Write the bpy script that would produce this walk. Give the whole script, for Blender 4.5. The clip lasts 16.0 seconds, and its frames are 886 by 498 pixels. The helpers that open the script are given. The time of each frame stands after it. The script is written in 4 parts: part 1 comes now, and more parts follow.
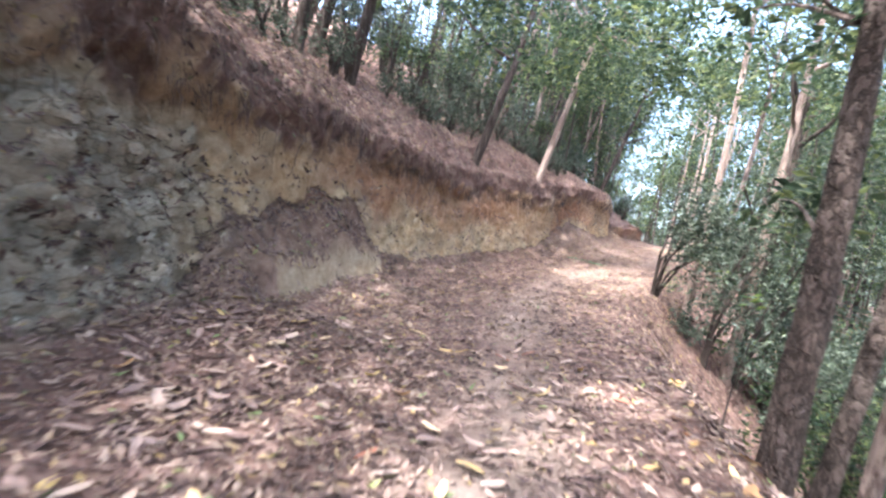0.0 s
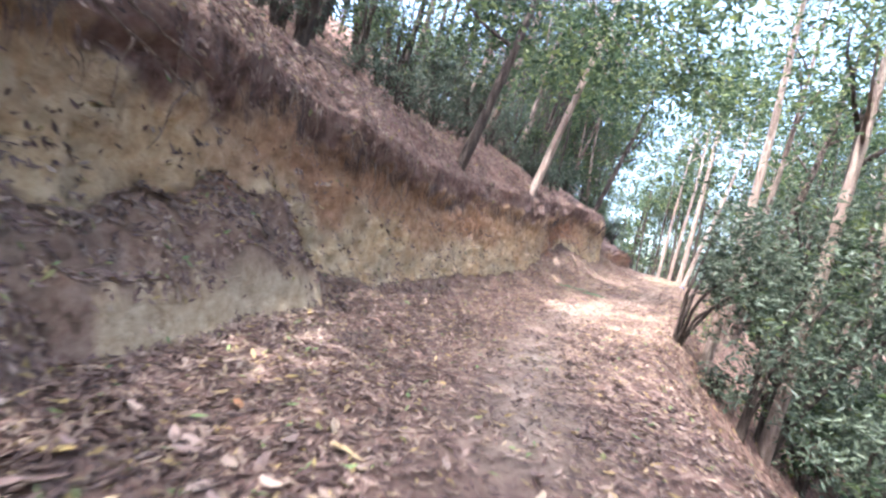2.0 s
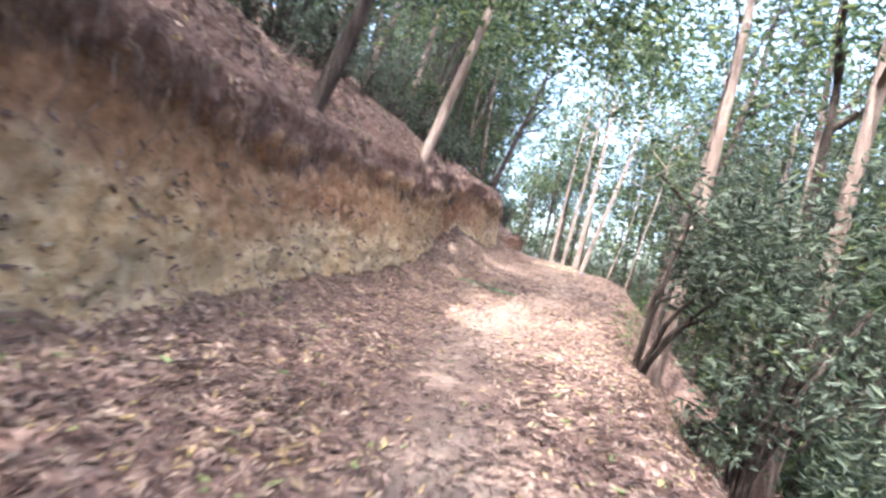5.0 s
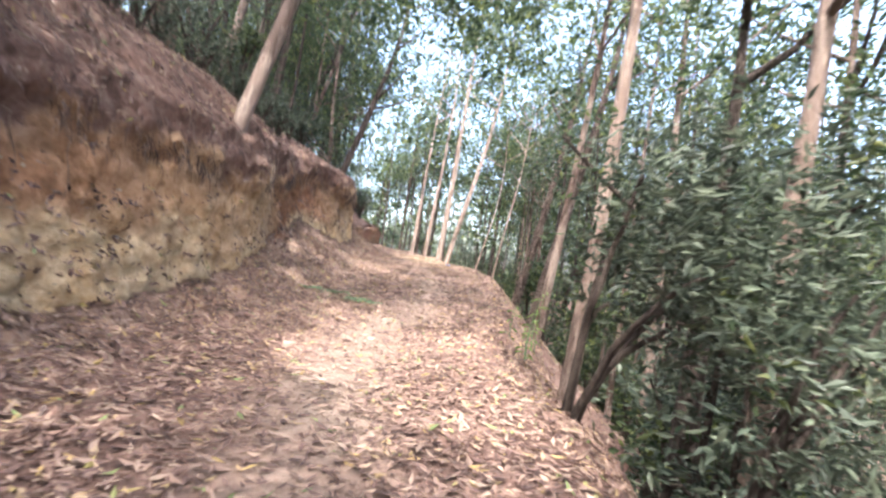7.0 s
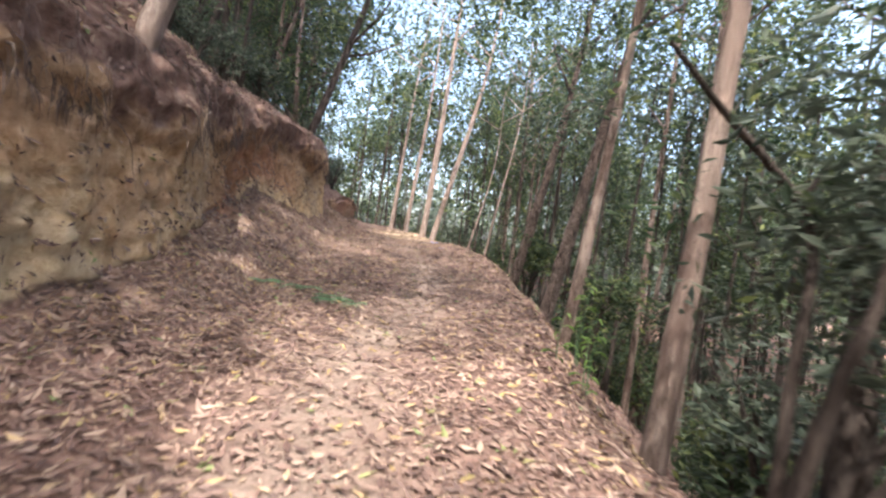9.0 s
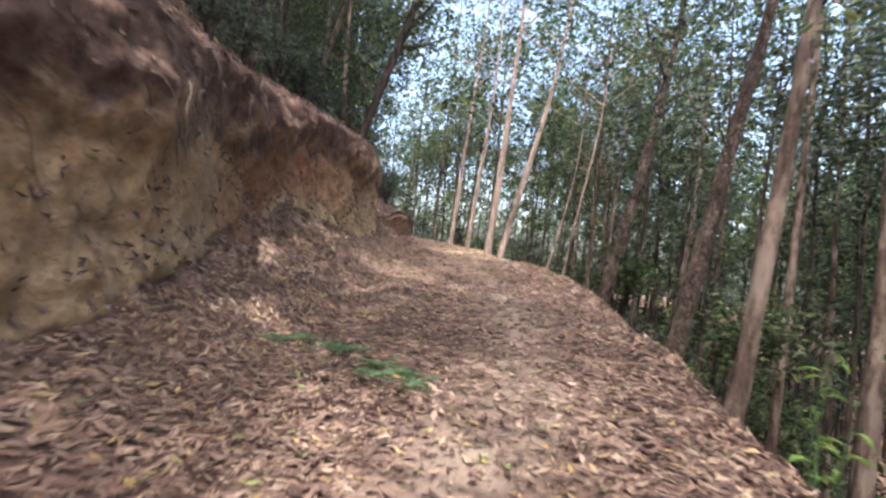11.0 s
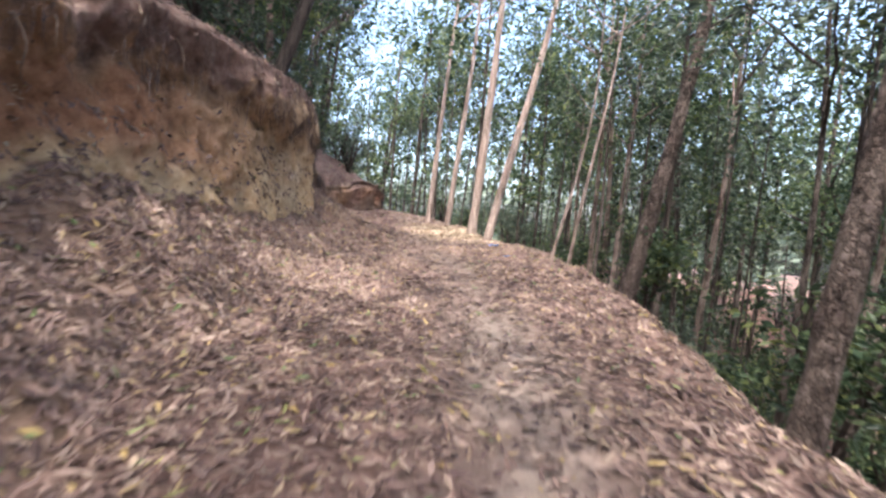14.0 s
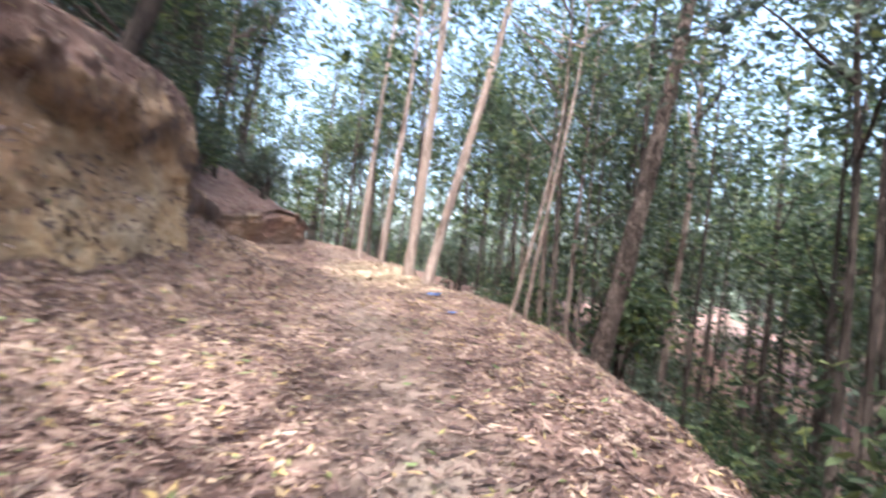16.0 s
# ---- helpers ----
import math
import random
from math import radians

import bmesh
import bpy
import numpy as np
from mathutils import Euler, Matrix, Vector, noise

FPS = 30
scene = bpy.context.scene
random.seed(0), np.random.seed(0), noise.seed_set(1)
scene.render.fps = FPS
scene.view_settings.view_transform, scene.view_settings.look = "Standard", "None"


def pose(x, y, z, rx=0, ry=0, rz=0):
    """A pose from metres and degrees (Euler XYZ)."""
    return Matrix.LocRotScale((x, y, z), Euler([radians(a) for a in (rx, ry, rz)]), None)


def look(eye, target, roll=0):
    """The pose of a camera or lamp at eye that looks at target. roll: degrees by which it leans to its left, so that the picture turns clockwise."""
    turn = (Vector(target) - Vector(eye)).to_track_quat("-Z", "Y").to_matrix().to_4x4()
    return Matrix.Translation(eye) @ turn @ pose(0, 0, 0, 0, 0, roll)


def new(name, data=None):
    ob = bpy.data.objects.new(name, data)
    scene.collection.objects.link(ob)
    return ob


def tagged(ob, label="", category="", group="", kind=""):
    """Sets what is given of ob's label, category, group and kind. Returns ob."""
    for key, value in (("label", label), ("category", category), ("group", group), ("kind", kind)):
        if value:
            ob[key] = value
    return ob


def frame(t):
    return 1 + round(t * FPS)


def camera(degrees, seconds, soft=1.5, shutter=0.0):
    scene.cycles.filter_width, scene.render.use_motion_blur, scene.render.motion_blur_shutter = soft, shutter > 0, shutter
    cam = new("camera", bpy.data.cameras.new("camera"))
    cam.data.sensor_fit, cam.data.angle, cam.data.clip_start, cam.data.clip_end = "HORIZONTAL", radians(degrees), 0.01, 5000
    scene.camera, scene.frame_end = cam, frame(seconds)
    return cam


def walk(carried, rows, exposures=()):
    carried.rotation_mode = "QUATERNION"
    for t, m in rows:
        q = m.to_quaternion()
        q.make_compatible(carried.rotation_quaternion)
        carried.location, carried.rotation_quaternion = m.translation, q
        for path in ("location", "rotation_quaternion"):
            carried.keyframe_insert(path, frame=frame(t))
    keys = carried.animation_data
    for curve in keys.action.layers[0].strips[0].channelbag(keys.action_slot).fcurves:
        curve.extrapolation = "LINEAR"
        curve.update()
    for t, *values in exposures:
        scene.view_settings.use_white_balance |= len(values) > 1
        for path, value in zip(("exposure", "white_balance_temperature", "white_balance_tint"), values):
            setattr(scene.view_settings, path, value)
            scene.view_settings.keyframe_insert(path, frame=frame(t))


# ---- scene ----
cam = camera(83.9, 16.0, 2.4, 0.75)
METRES, EYE, TILT, LEAN, TURN = 21.0, 1.42, -2.0, -8.0, 0.0
ROWS = [
    (0.0, 0.0, 0.0, 0.0, -0.0, 0.0, -0.0),
    (0.5, 0.0029, 0.0324, 0.0034, 0.21, 0.56, -1.07),
    (1.0, 0.002, 0.0648, 0.0033, 1.16, 1.61, -3.05),
    (1.5, 0.0043, 0.097, 0.0061, -1.26, 1.01, -1.44),
    (2.0, 0.0042, 0.1302, 0.0077, -2.69, 1.78, -2.99),
    (2.5, 0.0091, 0.1609, 0.01, -6.72, 0.25, 0.09),
    (3.0, 0.0134, 0.1944, 0.0125, -7.77, 0.86, 0.11),
    (5.5, 0.0523, 0.3502, 0.019, -19.35, 0.03, -0.39),
    (6.0, 0.0672, 0.382, 0.0208, -24.08, 0.11, 2.46),
    (6.5, 0.0788, 0.4111, 0.022, -28.7, 1.84, 0.55),
    (7.0, 0.0907, 0.4407, 0.0218, -32.42, -0.44, 0.9),
    (7.5, 0.102, 0.4723, 0.0227, -31.91, -2.85, -1.08),
    (8.0, 0.1136, 0.5013, 0.023, -35.77, -3.8, -0.09),
    (10.5, 0.1735, 0.6352, 0.0289, -32.78, -2.85, 4.37),
    (11.0, 0.1859, 0.664, 0.0296, -29.21, -1.94, 2.6),
    (11.5, 0.2025, 0.6908, 0.03, -29.32, -3.92, 2.41),
    (12.0, 0.2162, 0.7174, 0.0306, -25.62, -5.46, 0.53),
    (12.5, 0.2339, 0.741, 0.0302, -25.29, -10.26, 3.54),
    (13.0, 0.2557, 0.7655, 0.0315, -24.86, -6.1, 4.02),
    (13.5, 0.2749, 0.7889, 0.0304, -33.03, -7.45, 2.22),
    (14.0, 0.2939, 0.8127, 0.0327, -30.68, -5.37, 3.68),
    (14.5, 0.3112, 0.8355, 0.0353, -33.03, -2.98, 2.0),
    (15.0, 0.3313, 0.8597, 0.0363, -34.2, -1.17, 2.3),
    (15.5, 0.347, 0.8832, 0.0381, -32.38, 0.12, 2.52),
    (16.0, 0.3622, 0.9071, 0.0387, -37.67, -2.32, 2.77),
]
walk(cam, [(t, pose(0, 0, EYE, TILT, LEAN, TURN) @ pose(METRES * x, METRES * y, METRES * z, 90 + pitch, roll, yaw)) for t, x, y, z, yaw, pitch, roll in ROWS],
     [(0.0, 3.65, 5650, 10), (3.0, 3.75, 5600, 10), (5.5, 3.6, 5850, 10), (8.0, 3.12, 6250, 10), (10.5, 2.53, 6300, 10), (11.5, 2.55, 6150, 10), (13.0, 2.75, 6000, 10), (14.0, 2.85, 5950, 10), (16.0, 3.08, 5850, 10)])

# ---- light ----
SUN_ELEV, SUN_AZ = 62.0, 222.0      # azimuth clockwise from +y
_e, _a = radians(SUN_ELEV), radians(SUN_AZ)
SUN_DIR = np.array([math.cos(_e) * math.sin(_a), math.cos(_e) * math.cos(_a), math.sin(_e)])
world = bpy.data.worlds.new("sky")
scene.world = world
world.use_nodes = True
wn = world.node_tree.nodes
sky = wn.new("ShaderNodeTexSky")
sky.sky_type = "NISHITA"
sky.sun_disc = False
sky.sun_elevation, sky.sun_rotation = _e, _a
sky.air_density, sky.dust_density, sky.ozone_density = 1.0, 6.0, 1.0
wn["Background"].inputs["Strength"].default_value = 0.15
world.node_tree.links.new(sky.outputs[0], wn["Background"].inputs["Color"])
sun = new("sun", bpy.data.lights.new("sun", "SUN"))
sun.data.energy, sun.data.angle, sun.data.color = 1.55, radians(0.6), (1.0, 0.94, 0.86)
sun.matrix_world = look(tuple(SUN_DIR * 60), (0, 0, 0))


# ---- materials ----
def nodes(name):
    m = bpy.data.materials.new(name)
    m.use_nodes = True
    t = m.node_tree
    return m, t, t.nodes["Principled BSDF"]


def add(t, kind, **inputs):
    n = t.nodes.new(kind)
    for k, v in inputs.items():
        n.inputs[k.replace("_", " ")].default_value = v
    return n


def ramp(t, source, stops):
    n = t.nodes.new("ShaderNodeValToRGB")
    e = n.color_ramp.elements
    while len(e) < len(stops):
        e.new(0.5)
    for q, (p, c) in zip(e, stops):
        q.position, q.color = p, (*c, 1)
    t.links.new(source, n.inputs[0])
    return n.outputs[0]


def blend(t, factor, a, b):
    n = t.nodes.new("ShaderNodeMix")
    n.data_type = "RGBA"
    for v, k in ((factor, 0), (a, 6), (b, 7)):
        if isinstance(v, (int, float)):
            n.inputs[k].default_value = v
        elif isinstance(v, tuple):
            n.inputs[k].default_value = (*v, 1)
        else:
            t.links.new(v, n.inputs[k])
    return n.outputs[2]


def noise_out(t, scale, detail=6.0, rough=0.6, stretch=None, out=0):
    n = add(t, "ShaderNodeTexNoise", Scale=scale, Detail=detail, Roughness=rough)
    c = t.nodes.new("ShaderNodeTexCoord")
    if stretch:
        mp = t.nodes.new("ShaderNodeMapping")
        mp.inputs["Scale"].default_value = stretch
        t.links.new(c.outputs["Object"], mp.inputs[0])
        t.links.new(mp.outputs[0], n.inputs["Vector"])
    else:
        t.links.new(c.outputs["Object"], n.inputs["Vector"])
    return n.outputs[out]


def blocks_out(t, scale, stretch, warp=0.12):
    """Broken blocks: their seams (0 at the seam) and a random value for each."""
    c = t.nodes.new("ShaderNodeTexCoord")
    n = add(t, "ShaderNodeTexNoise", Scale=scale * 0.8, Detail=4.0, Roughness=0.6)
    t.links.new(c.outputs["Object"], n.inputs["Vector"])
    k = add(t, "ShaderNodeVectorMath")
    k.operation = "MULTIPLY_ADD"
    t.links.new(n.outputs["Color"], k.inputs[0])
    k.inputs[1].default_value = (warp * 8 / scale,) * 3
    t.links.new(c.outputs["Object"], k.inputs[2])
    mp = t.nodes.new("ShaderNodeMapping")
    mp.inputs["Scale"].default_value = stretch
    t.links.new(k.outputs[0], mp.inputs[0])
    e = add(t, "ShaderNodeTexVoronoi", Scale=scale)
    e.feature = "DISTANCE_TO_EDGE"
    f = add(t, "ShaderNodeTexVoronoi", Scale=scale)
    for v in (e, f):
        t.links.new(mp.outputs[0], v.inputs["Vector"])
    return e.outputs["Distance"], f.outputs["Color"]


def bump(t, bs, height, strength, distance):
    b = add(t, "ShaderNodeBump", Strength=strength, Distance=distance)
    t.links.new(height, b.inputs["Height"])
    t.links.new(b.outputs[0], bs.inputs["Normal"])


def attr(t, name):
    n = t.nodes.new("ShaderNodeAttribute")
    n.attribute_name = name
    return n.outputs["Fac"]


def earth_material():
    m, t, bs = nodes("earth")
    fine, mid, big = noise_out(t, 38, 8, 0.7), noise_out(t, 6, 8, 0.65), noise_out(t, 1.1, 5)
    soil = ramp(t, mid, [(0.3, (0.07, 0.046, 0.037)), (0.5, (0.175, 0.107, 0.086)), (0.7, (0.26, 0.185, 0.15))])
    clay = ramp(t, mid, [(0.28, (0.33, 0.215, 0.115)), (0.46, (0.54, 0.375, 0.205)), (0.66, (0.68, 0.525, 0.335))])
    clay = blend(t, ramp(t, big, [(0.42, (0, 0, 0)), (0.62, (1, 1, 1))]), clay,
                 ramp(t, mid, [(0.3, (0.36, 0.27, 0.165)), (0.7, (0.6, 0.475, 0.315))]))
    red = ramp(t, mid, [(0.3, (0.14, 0.06, 0.036)), (0.6, (0.36, 0.175, 0.1)), (0.75, (0.48, 0.275, 0.17))])
    rock = ramp(t, mid, [(0.3, (0.26, 0.215, 0.16)), (0.5, (0.44, 0.365, 0.268)), (0.7, (0.58, 0.495, 0.375))])
    rock = blend(t, ramp(t, big, [(0.45, (0, 0, 0)), (0.6, (1, 1, 1))]), rock,
                 ramp(t, mid, [(0.3, (0.27, 0.205, 0.14)), (0.7, (0.5, 0.395, 0.28))]))
    seam, lump = blocks_out(t, 4.2, (1, 1, 1.7), 0.2)
    crumb, chip = blocks_out(t, 19, (1, 1, 1.4), 0.3)
    # crack shade painted into the rock colour along block and crumb seams
    cracks = ramp(t, seam, [(0.0, (0.6, 0.6, 0.6)), (0.02, (0.35, 0.35, 0.35)), (0.05, (0, 0, 0))])
    flaky = ramp(t, crumb, [(0.0, (0.3, 0.3, 0.3)), (0.1, (0, 0, 0))])
    rock = blend(t, ramp(t, lump, [(0.35, (0, 0, 0)), (0.75, (0.6, 0.6, 0.6))]), rock, (0.5, 0.44, 0.345))
    rock = blend(t, ramp(t, chip, [(0.55, (0, 0, 0)), (0.8, (0.45, 0.45, 0.45))]), rock, (0.33, 0.265, 0.185))
    rock = blend(t, flaky, rock, (0.16, 0.13, 0.085))
    rock = blend(t, cracks, rock, (0.09, 0.072, 0.05))
    clay = blend(t, ramp(t, chip, [(0.6, (0, 0, 0)), (0.85, (0.3, 0.3, 0.3))]), clay, (0.33, 0.225, 0.125))
    dust = ramp(t, fine, [(0.3, (0.21, 0.157, 0.125)), (0.7, (0.35, 0.28, 0.23))])
    # shade of small pits painted into the clay colour; no hollows lie there
    pit_shade = ramp(t, noise_out(t, 15, 5, 0.6), [(0.3, (0.45, 0.45, 0.45)), (0.38, (0, 0, 0))])
    clay = blend(t, pit_shade, clay, (0.13, 0.085, 0.05))
    c = blend(t, attr(t, "clay"), soil, clay)
    c = blend(t, attr(t, "red"), c, red)
    c = blend(t, attr(t, "rock"), c, rock)
    c = blend(t, attr(t, "dust"), c, dust)
    t.links.new(c, bs.inputs["Base Color"])
    bs.inputs["Roughness"].default_value = 0.95
    bs.inputs["Specular IOR Level"].default_value = 0.15
    h = add(t, "ShaderNodeMath")
    h.operation = "MULTIPLY_ADD"
    t.links.new(mid, h.inputs[0])
    h.inputs[1].default_value = 2.0
    t.links.new(fine, h.inputs[2])
    g = add(t, "ShaderNodeMath")
    g.operation = "MULTIPLY_ADD"
    t.links.new(blend(t, attr(t, "rock"), (0, 0, 0), blend(t, cracks, blend(t, 0.5, lump, chip), (0, 0, 0))), g.inputs[0])
    g.inputs[1].default_value = 2.2
    t.links.new(h.outputs[0], g.inputs[2])
    chunk = add(t, "ShaderNodeMath")
    chunk.operation = "MULTIPLY_ADD"
    t.links.new(blend(t, attr(t, "clay"), (0, 0, 0), chip), chunk.inputs[0])
    chunk.inputs[1].default_value = 0.7
    t.links.new(g.outputs[0], chunk.inputs[2])
    bump(t, bs, chunk.outputs[0], 0.9, 0.035)
    return m


def leaf_material(name, stops, through_light=0.35, rough=0.5):
    m, t, bs = nodes(name)
    g = t.nodes.new("ShaderNodeNewGeometry")
    c = ramp(t, g.outputs["Random Per Island"], stops)
    v = add(t, "ShaderNodeHueSaturation")
    t.links.new(c, v.inputs["Color"])
    r = add(t, "ShaderNodeMapRange", To_Min=0.72, To_Max=1.25)
    t.links.new(noise_out(t, 14, 4), r.inputs[0])
    w = add(t, "ShaderNodeMapRange", From_Min=0.3, From_Max=0.7, To_Min=0.62, To_Max=1.38)
    t.links.new(noise_out(t, 0.9, 3), w.inputs[0])
    k = add(t, "ShaderNodeMath")
    k.operation = "MULTIPLY"
    t.links.new(r.outputs[0], k.inputs[0])
    t.links.new(w.outputs[0], k.inputs[1])
    t.links.new(k.outputs[0], v.inputs["Value"])
    t.links.new(v.outputs[0], bs.inputs["Base Color"])
    bs.inputs["Roughness"].default_value = rough
    bs.inputs["Specular IOR Level"].default_value = 0.22
    if through_light:
        tr = t.nodes.new("ShaderNodeBsdfTranslucent")
        t.links.new(v.outputs[0], tr.inputs[0])
        mx = t.nodes.new("ShaderNodeMixShader")
        mx.inputs[0].default_value = through_light
        t.links.new(bs.outputs[0], mx.inputs[1])
        t.links.new(tr.outputs[0], mx.inputs[2])
        t.links.new(mx.outputs[0], t.nodes["Material Output"].inputs["Surface"])
    return m


def bark_material(name, dark, light, patch=None, plates=False):
    m, t, bs = nodes(name)
    long = noise_out(t, 11, 8, 0.7, (1, 1, 0.16))
    flake = noise_out(t, 30, 6, 0.75, (1, 1, 0.5))
    c = ramp(t, long, [(0.36, dark), (0.5, tuple(0.5 * (a + b) for a, b in zip(dark, light))), (0.62, light)])
    c = blend(t, ramp(t, flake, [(0.5, (0, 0, 0)), (0.72, (0.7, 0.7, 0.7))]), c, tuple(0.6 * v for v in dark))
    if patch:
        c = blend(t, ramp(t, noise_out(t, 2.6, 6, 0.65, (1, 1, 0.45)), [(0.46, (0, 0, 0)), (0.55, (0.85, 0.85, 0.85))]), c, patch)
    if plates:
        seam, lump = blocks_out(t, 15, (1, 1, 0.42), 0.35)
        c = blend(t, ramp(t, lump, [(0.4, (0, 0, 0)), (0.8, (0.7, 0.7, 0.7))]), c, plates)
        c = blend(t, ramp(t, seam, [(0.0, (0.7, 0.7, 0.7)), (0.08, (0.35, 0.35, 0.35)), (0.18, (0, 0, 0))]), c, (0.035, 0.025, 0.02))
    t.links.new(c, bs.inputs["Base Color"])
    bs.inputs["Roughness"].default_value = 0.9
    bs.inputs["Specular IOR Level"].default_value = 0.15
    h = add(t, "ShaderNodeMath")
    h.operation = "MULTIPLY_ADD"
    t.links.new(long, h.inputs[0])
    h.inputs[1].default_value = 2.5
    t.links.new(flake, h.inputs[2])
    if plates:
        g = add(t, "ShaderNodeMath")
        g.operation = "MULTIPLY_ADD"
        t.links.new(ramp(t, seam, [(0.0, (0, 0, 0)), (0.2, (1, 1, 1))]), g.inputs[0])
        g.inputs[1].default_value = 1.6
        t.links.new(h.outputs[0], g.inputs[2])
        h = g
    bump(t, bs, h.outputs[0], 1.0, 0.035)
    return m


EARTH = earth_material()
LITTER = leaf_material("dry_leaves", [(0.0, (0.07, 0.042, 0.036)), (0.25, (0.125, 0.077, 0.064)), (0.5, (0.18, 0.117, 0.094)),
                                      (0.72, (0.225, 0.154, 0.122)), (0.9, (0.31, 0.23, 0.178)), (0.975, (0.33, 0.23, 0.09)), (0.992, (0.16, 0.2, 0.08))], 0.08, 0.55)
FOLIAGE = leaf_material("foliage", [(0.0, (0.026, 0.043, 0.024)), (0.4, (0.053, 0.078, 0.04)), (0.8, (0.092, 0.12, 0.053)), (1.0, (0.18, 0.2, 0.07))], 0.52, 0.4)
FOLIAGE_GREY = leaf_material("grey_foliage", [(0.0, (0.038, 0.052, 0.038)), (0.5, (0.078, 0.098, 0.07)), (1.0, (0.125, 0.148, 0.1))], 0.36, 0.45)
FRESH = leaf_material("fresh_foliage", [(0.0, (0.07, 0.13, 0.03)), (0.6, (0.13, 0.21, 0.05)), (1.0, (0.26, 0.3, 0.07))], 0.45, 0.45)
BARK_DARK = bark_material("dark_bark", (0.032, 0.024, 0.02), (0.105, 0.083, 0.07))
BARK_BROWN = bark_material("brown_bark", (0.06, 0.042, 0.034), (0.17, 0.12, 0.1), (0.24, 0.185, 0.155))
BARK_PLATED = bark_material("plated_bark", (0.075, 0.055, 0.045), (0.15, 0.112, 0.094), None, (0.175, 0.135, 0.115))
BARK_PALE = bark_material("pale_bark", (0.16, 0.115, 0.095), (0.4, 0.315, 0.265), (0.24, 0.175, 0.145))


# ---- mesh helpers ----
def mesh_of(name, verts, faces, material, smooth=True):
    """A mesh from arrays; all faces have the same number of corners."""
    verts, faces = np.asarray(verts, np.float32), np.asarray(faces, np.int32)
    me = bpy.data.meshes.new(name)
    n, k = faces.shape
    me.vertices.add(len(verts))
    me.loops.add(n * k)
    me.polygons.add(n)
    me.vertices.foreach_set("co", verts.ravel())
    me.loops.foreach_set("vertex_index", faces.ravel())
    me.polygons.foreach_set("loop_start", np.arange(n, dtype=np.int32) * k)
    me.polygons.foreach_set("use_smooth", np.full(n, smooth))
    me.update(calc_edges=True)
    me.materials.append(material)
    return me


def child(name, me, parent, label="", at=None):
    ob = new(name, me)
    ob.parent = parent
    if at is not None:
        ob.matrix_basis = at
    return tagged(ob, label)


RNG = np.random.default_rng(7)


def lattice(ix, iy, iz):
    h = (ix * 374761393 + iy * 668265263 + iz * 2147483647 + 1013) & 0xFFFFFFFF
    h = ((h ^ (h >> 13)) * 1274126177) & 0xFFFFFFFF
    return ((h ^ (h >> 16)) & 0xFFFF) / 65535.0


def rough_noise(p, octaves=4, gain=0.5):
    """Value noise, -1 to 1, at an array of places."""
    total, amp, size = np.zeros(len(p)), 1.0, 0.0
    for o in range(octaves):
        q = p * 2.0 ** o + 17.3 * o + 500
        i = np.floor(q).astype(np.int64)
        f = q - i
        f = f * f * (3 - 2 * f)
        v = np.zeros(len(p))
        for dx in (0, 1):
            for dy in (0, 1):
                for dz in (0, 1):
                    w = (f[:, 0] if dx else 1 - f[:, 0]) * (f[:, 1] if dy else 1 - f[:, 1]) * (f[:, 2] if dz else 1 - f[:, 2])
                    v += w * lattice(i[:, 0] + dx, i[:, 1] + dy, i[:, 2] + dz)
        total += amp * (2 * v - 1)
        size += amp
        amp *= gain
    return total / size


def block_noise(p):
    """A random level, -1 to 1, for each cell of broken rock."""
    i = np.floor(p + 500).astype(np.int64)
    f = p + 500
    best, level = np.full(len(p), 9.0), np.zeros(len(p))
    for dx in (-1, 0, 1):
        for dy in (-1, 0, 1):
            for dz in (-1, 0, 1):
                a, b, c = i[:, 0] + dx, i[:, 1] + dy, i[:, 2] + dz
                q = np.stack([a + lattice(a, b, c), b + lattice(a + 57, b, c), c + lattice(a, b + 91, c)], 1)
                d = np.linalg.norm(f - q, axis=1)
                near = d < best
                best = np.where(near, d, best)
                level = np.where(near, lattice(a + 13, b + 7, c + 29), level)
    return 2 * level - 1


# ---- the line of the path ----
LINE = np.array([(-2.2, -14, -.35), (-1.2, -8, -.2), (-.4, -3, -.05), (0, 0, 0), (.1, 2.5, .07), (.5, 5.5, .2), (1.2, 8, .33), (2.2, 10.3, .44),
                 (3.5, 13.2, .62), (4.8, 15.5, .77), (6.1, 17.1, .95), (7.5, 19.07, 1.2), (9.8, 23, 1.55), (12, 27.5, 1.95), (13.8, 32, 2.25),
                 (15.8, 38, 2.55), (17.8, 44.5, 2.8), (18.6, 49, 3.0), (18.0, 54, 3.1), (14.5, 63, 3.4), (8, 77, 4)])
ARC = np.concatenate([[0], np.cumsum(np.hypot(*np.diff(LINE[:, :2], axis=0).T))])
START = ARC[3]
FINE = np.arange(0, ARC[-1], 0.05)
_w = np.hanning(61)
_w /= _w.sum()
CURVE = np.stack([np.convolve(np.pad(np.interp(FINE, ARC, LINE[:, k]), 30, mode="reflect", reflect_type="odd"), _w, "valid") for k in range(3)], 1)
HEADING = np.gradient(CURVE[:, :2], axis=0)
HEADING /= np.linalg.norm(HEADING, axis=1)[:, None]
FAR_SIDE = np.array([0.9, -0.43])
FAR_SIDE /= np.linalg.norm(FAR_SIDE)


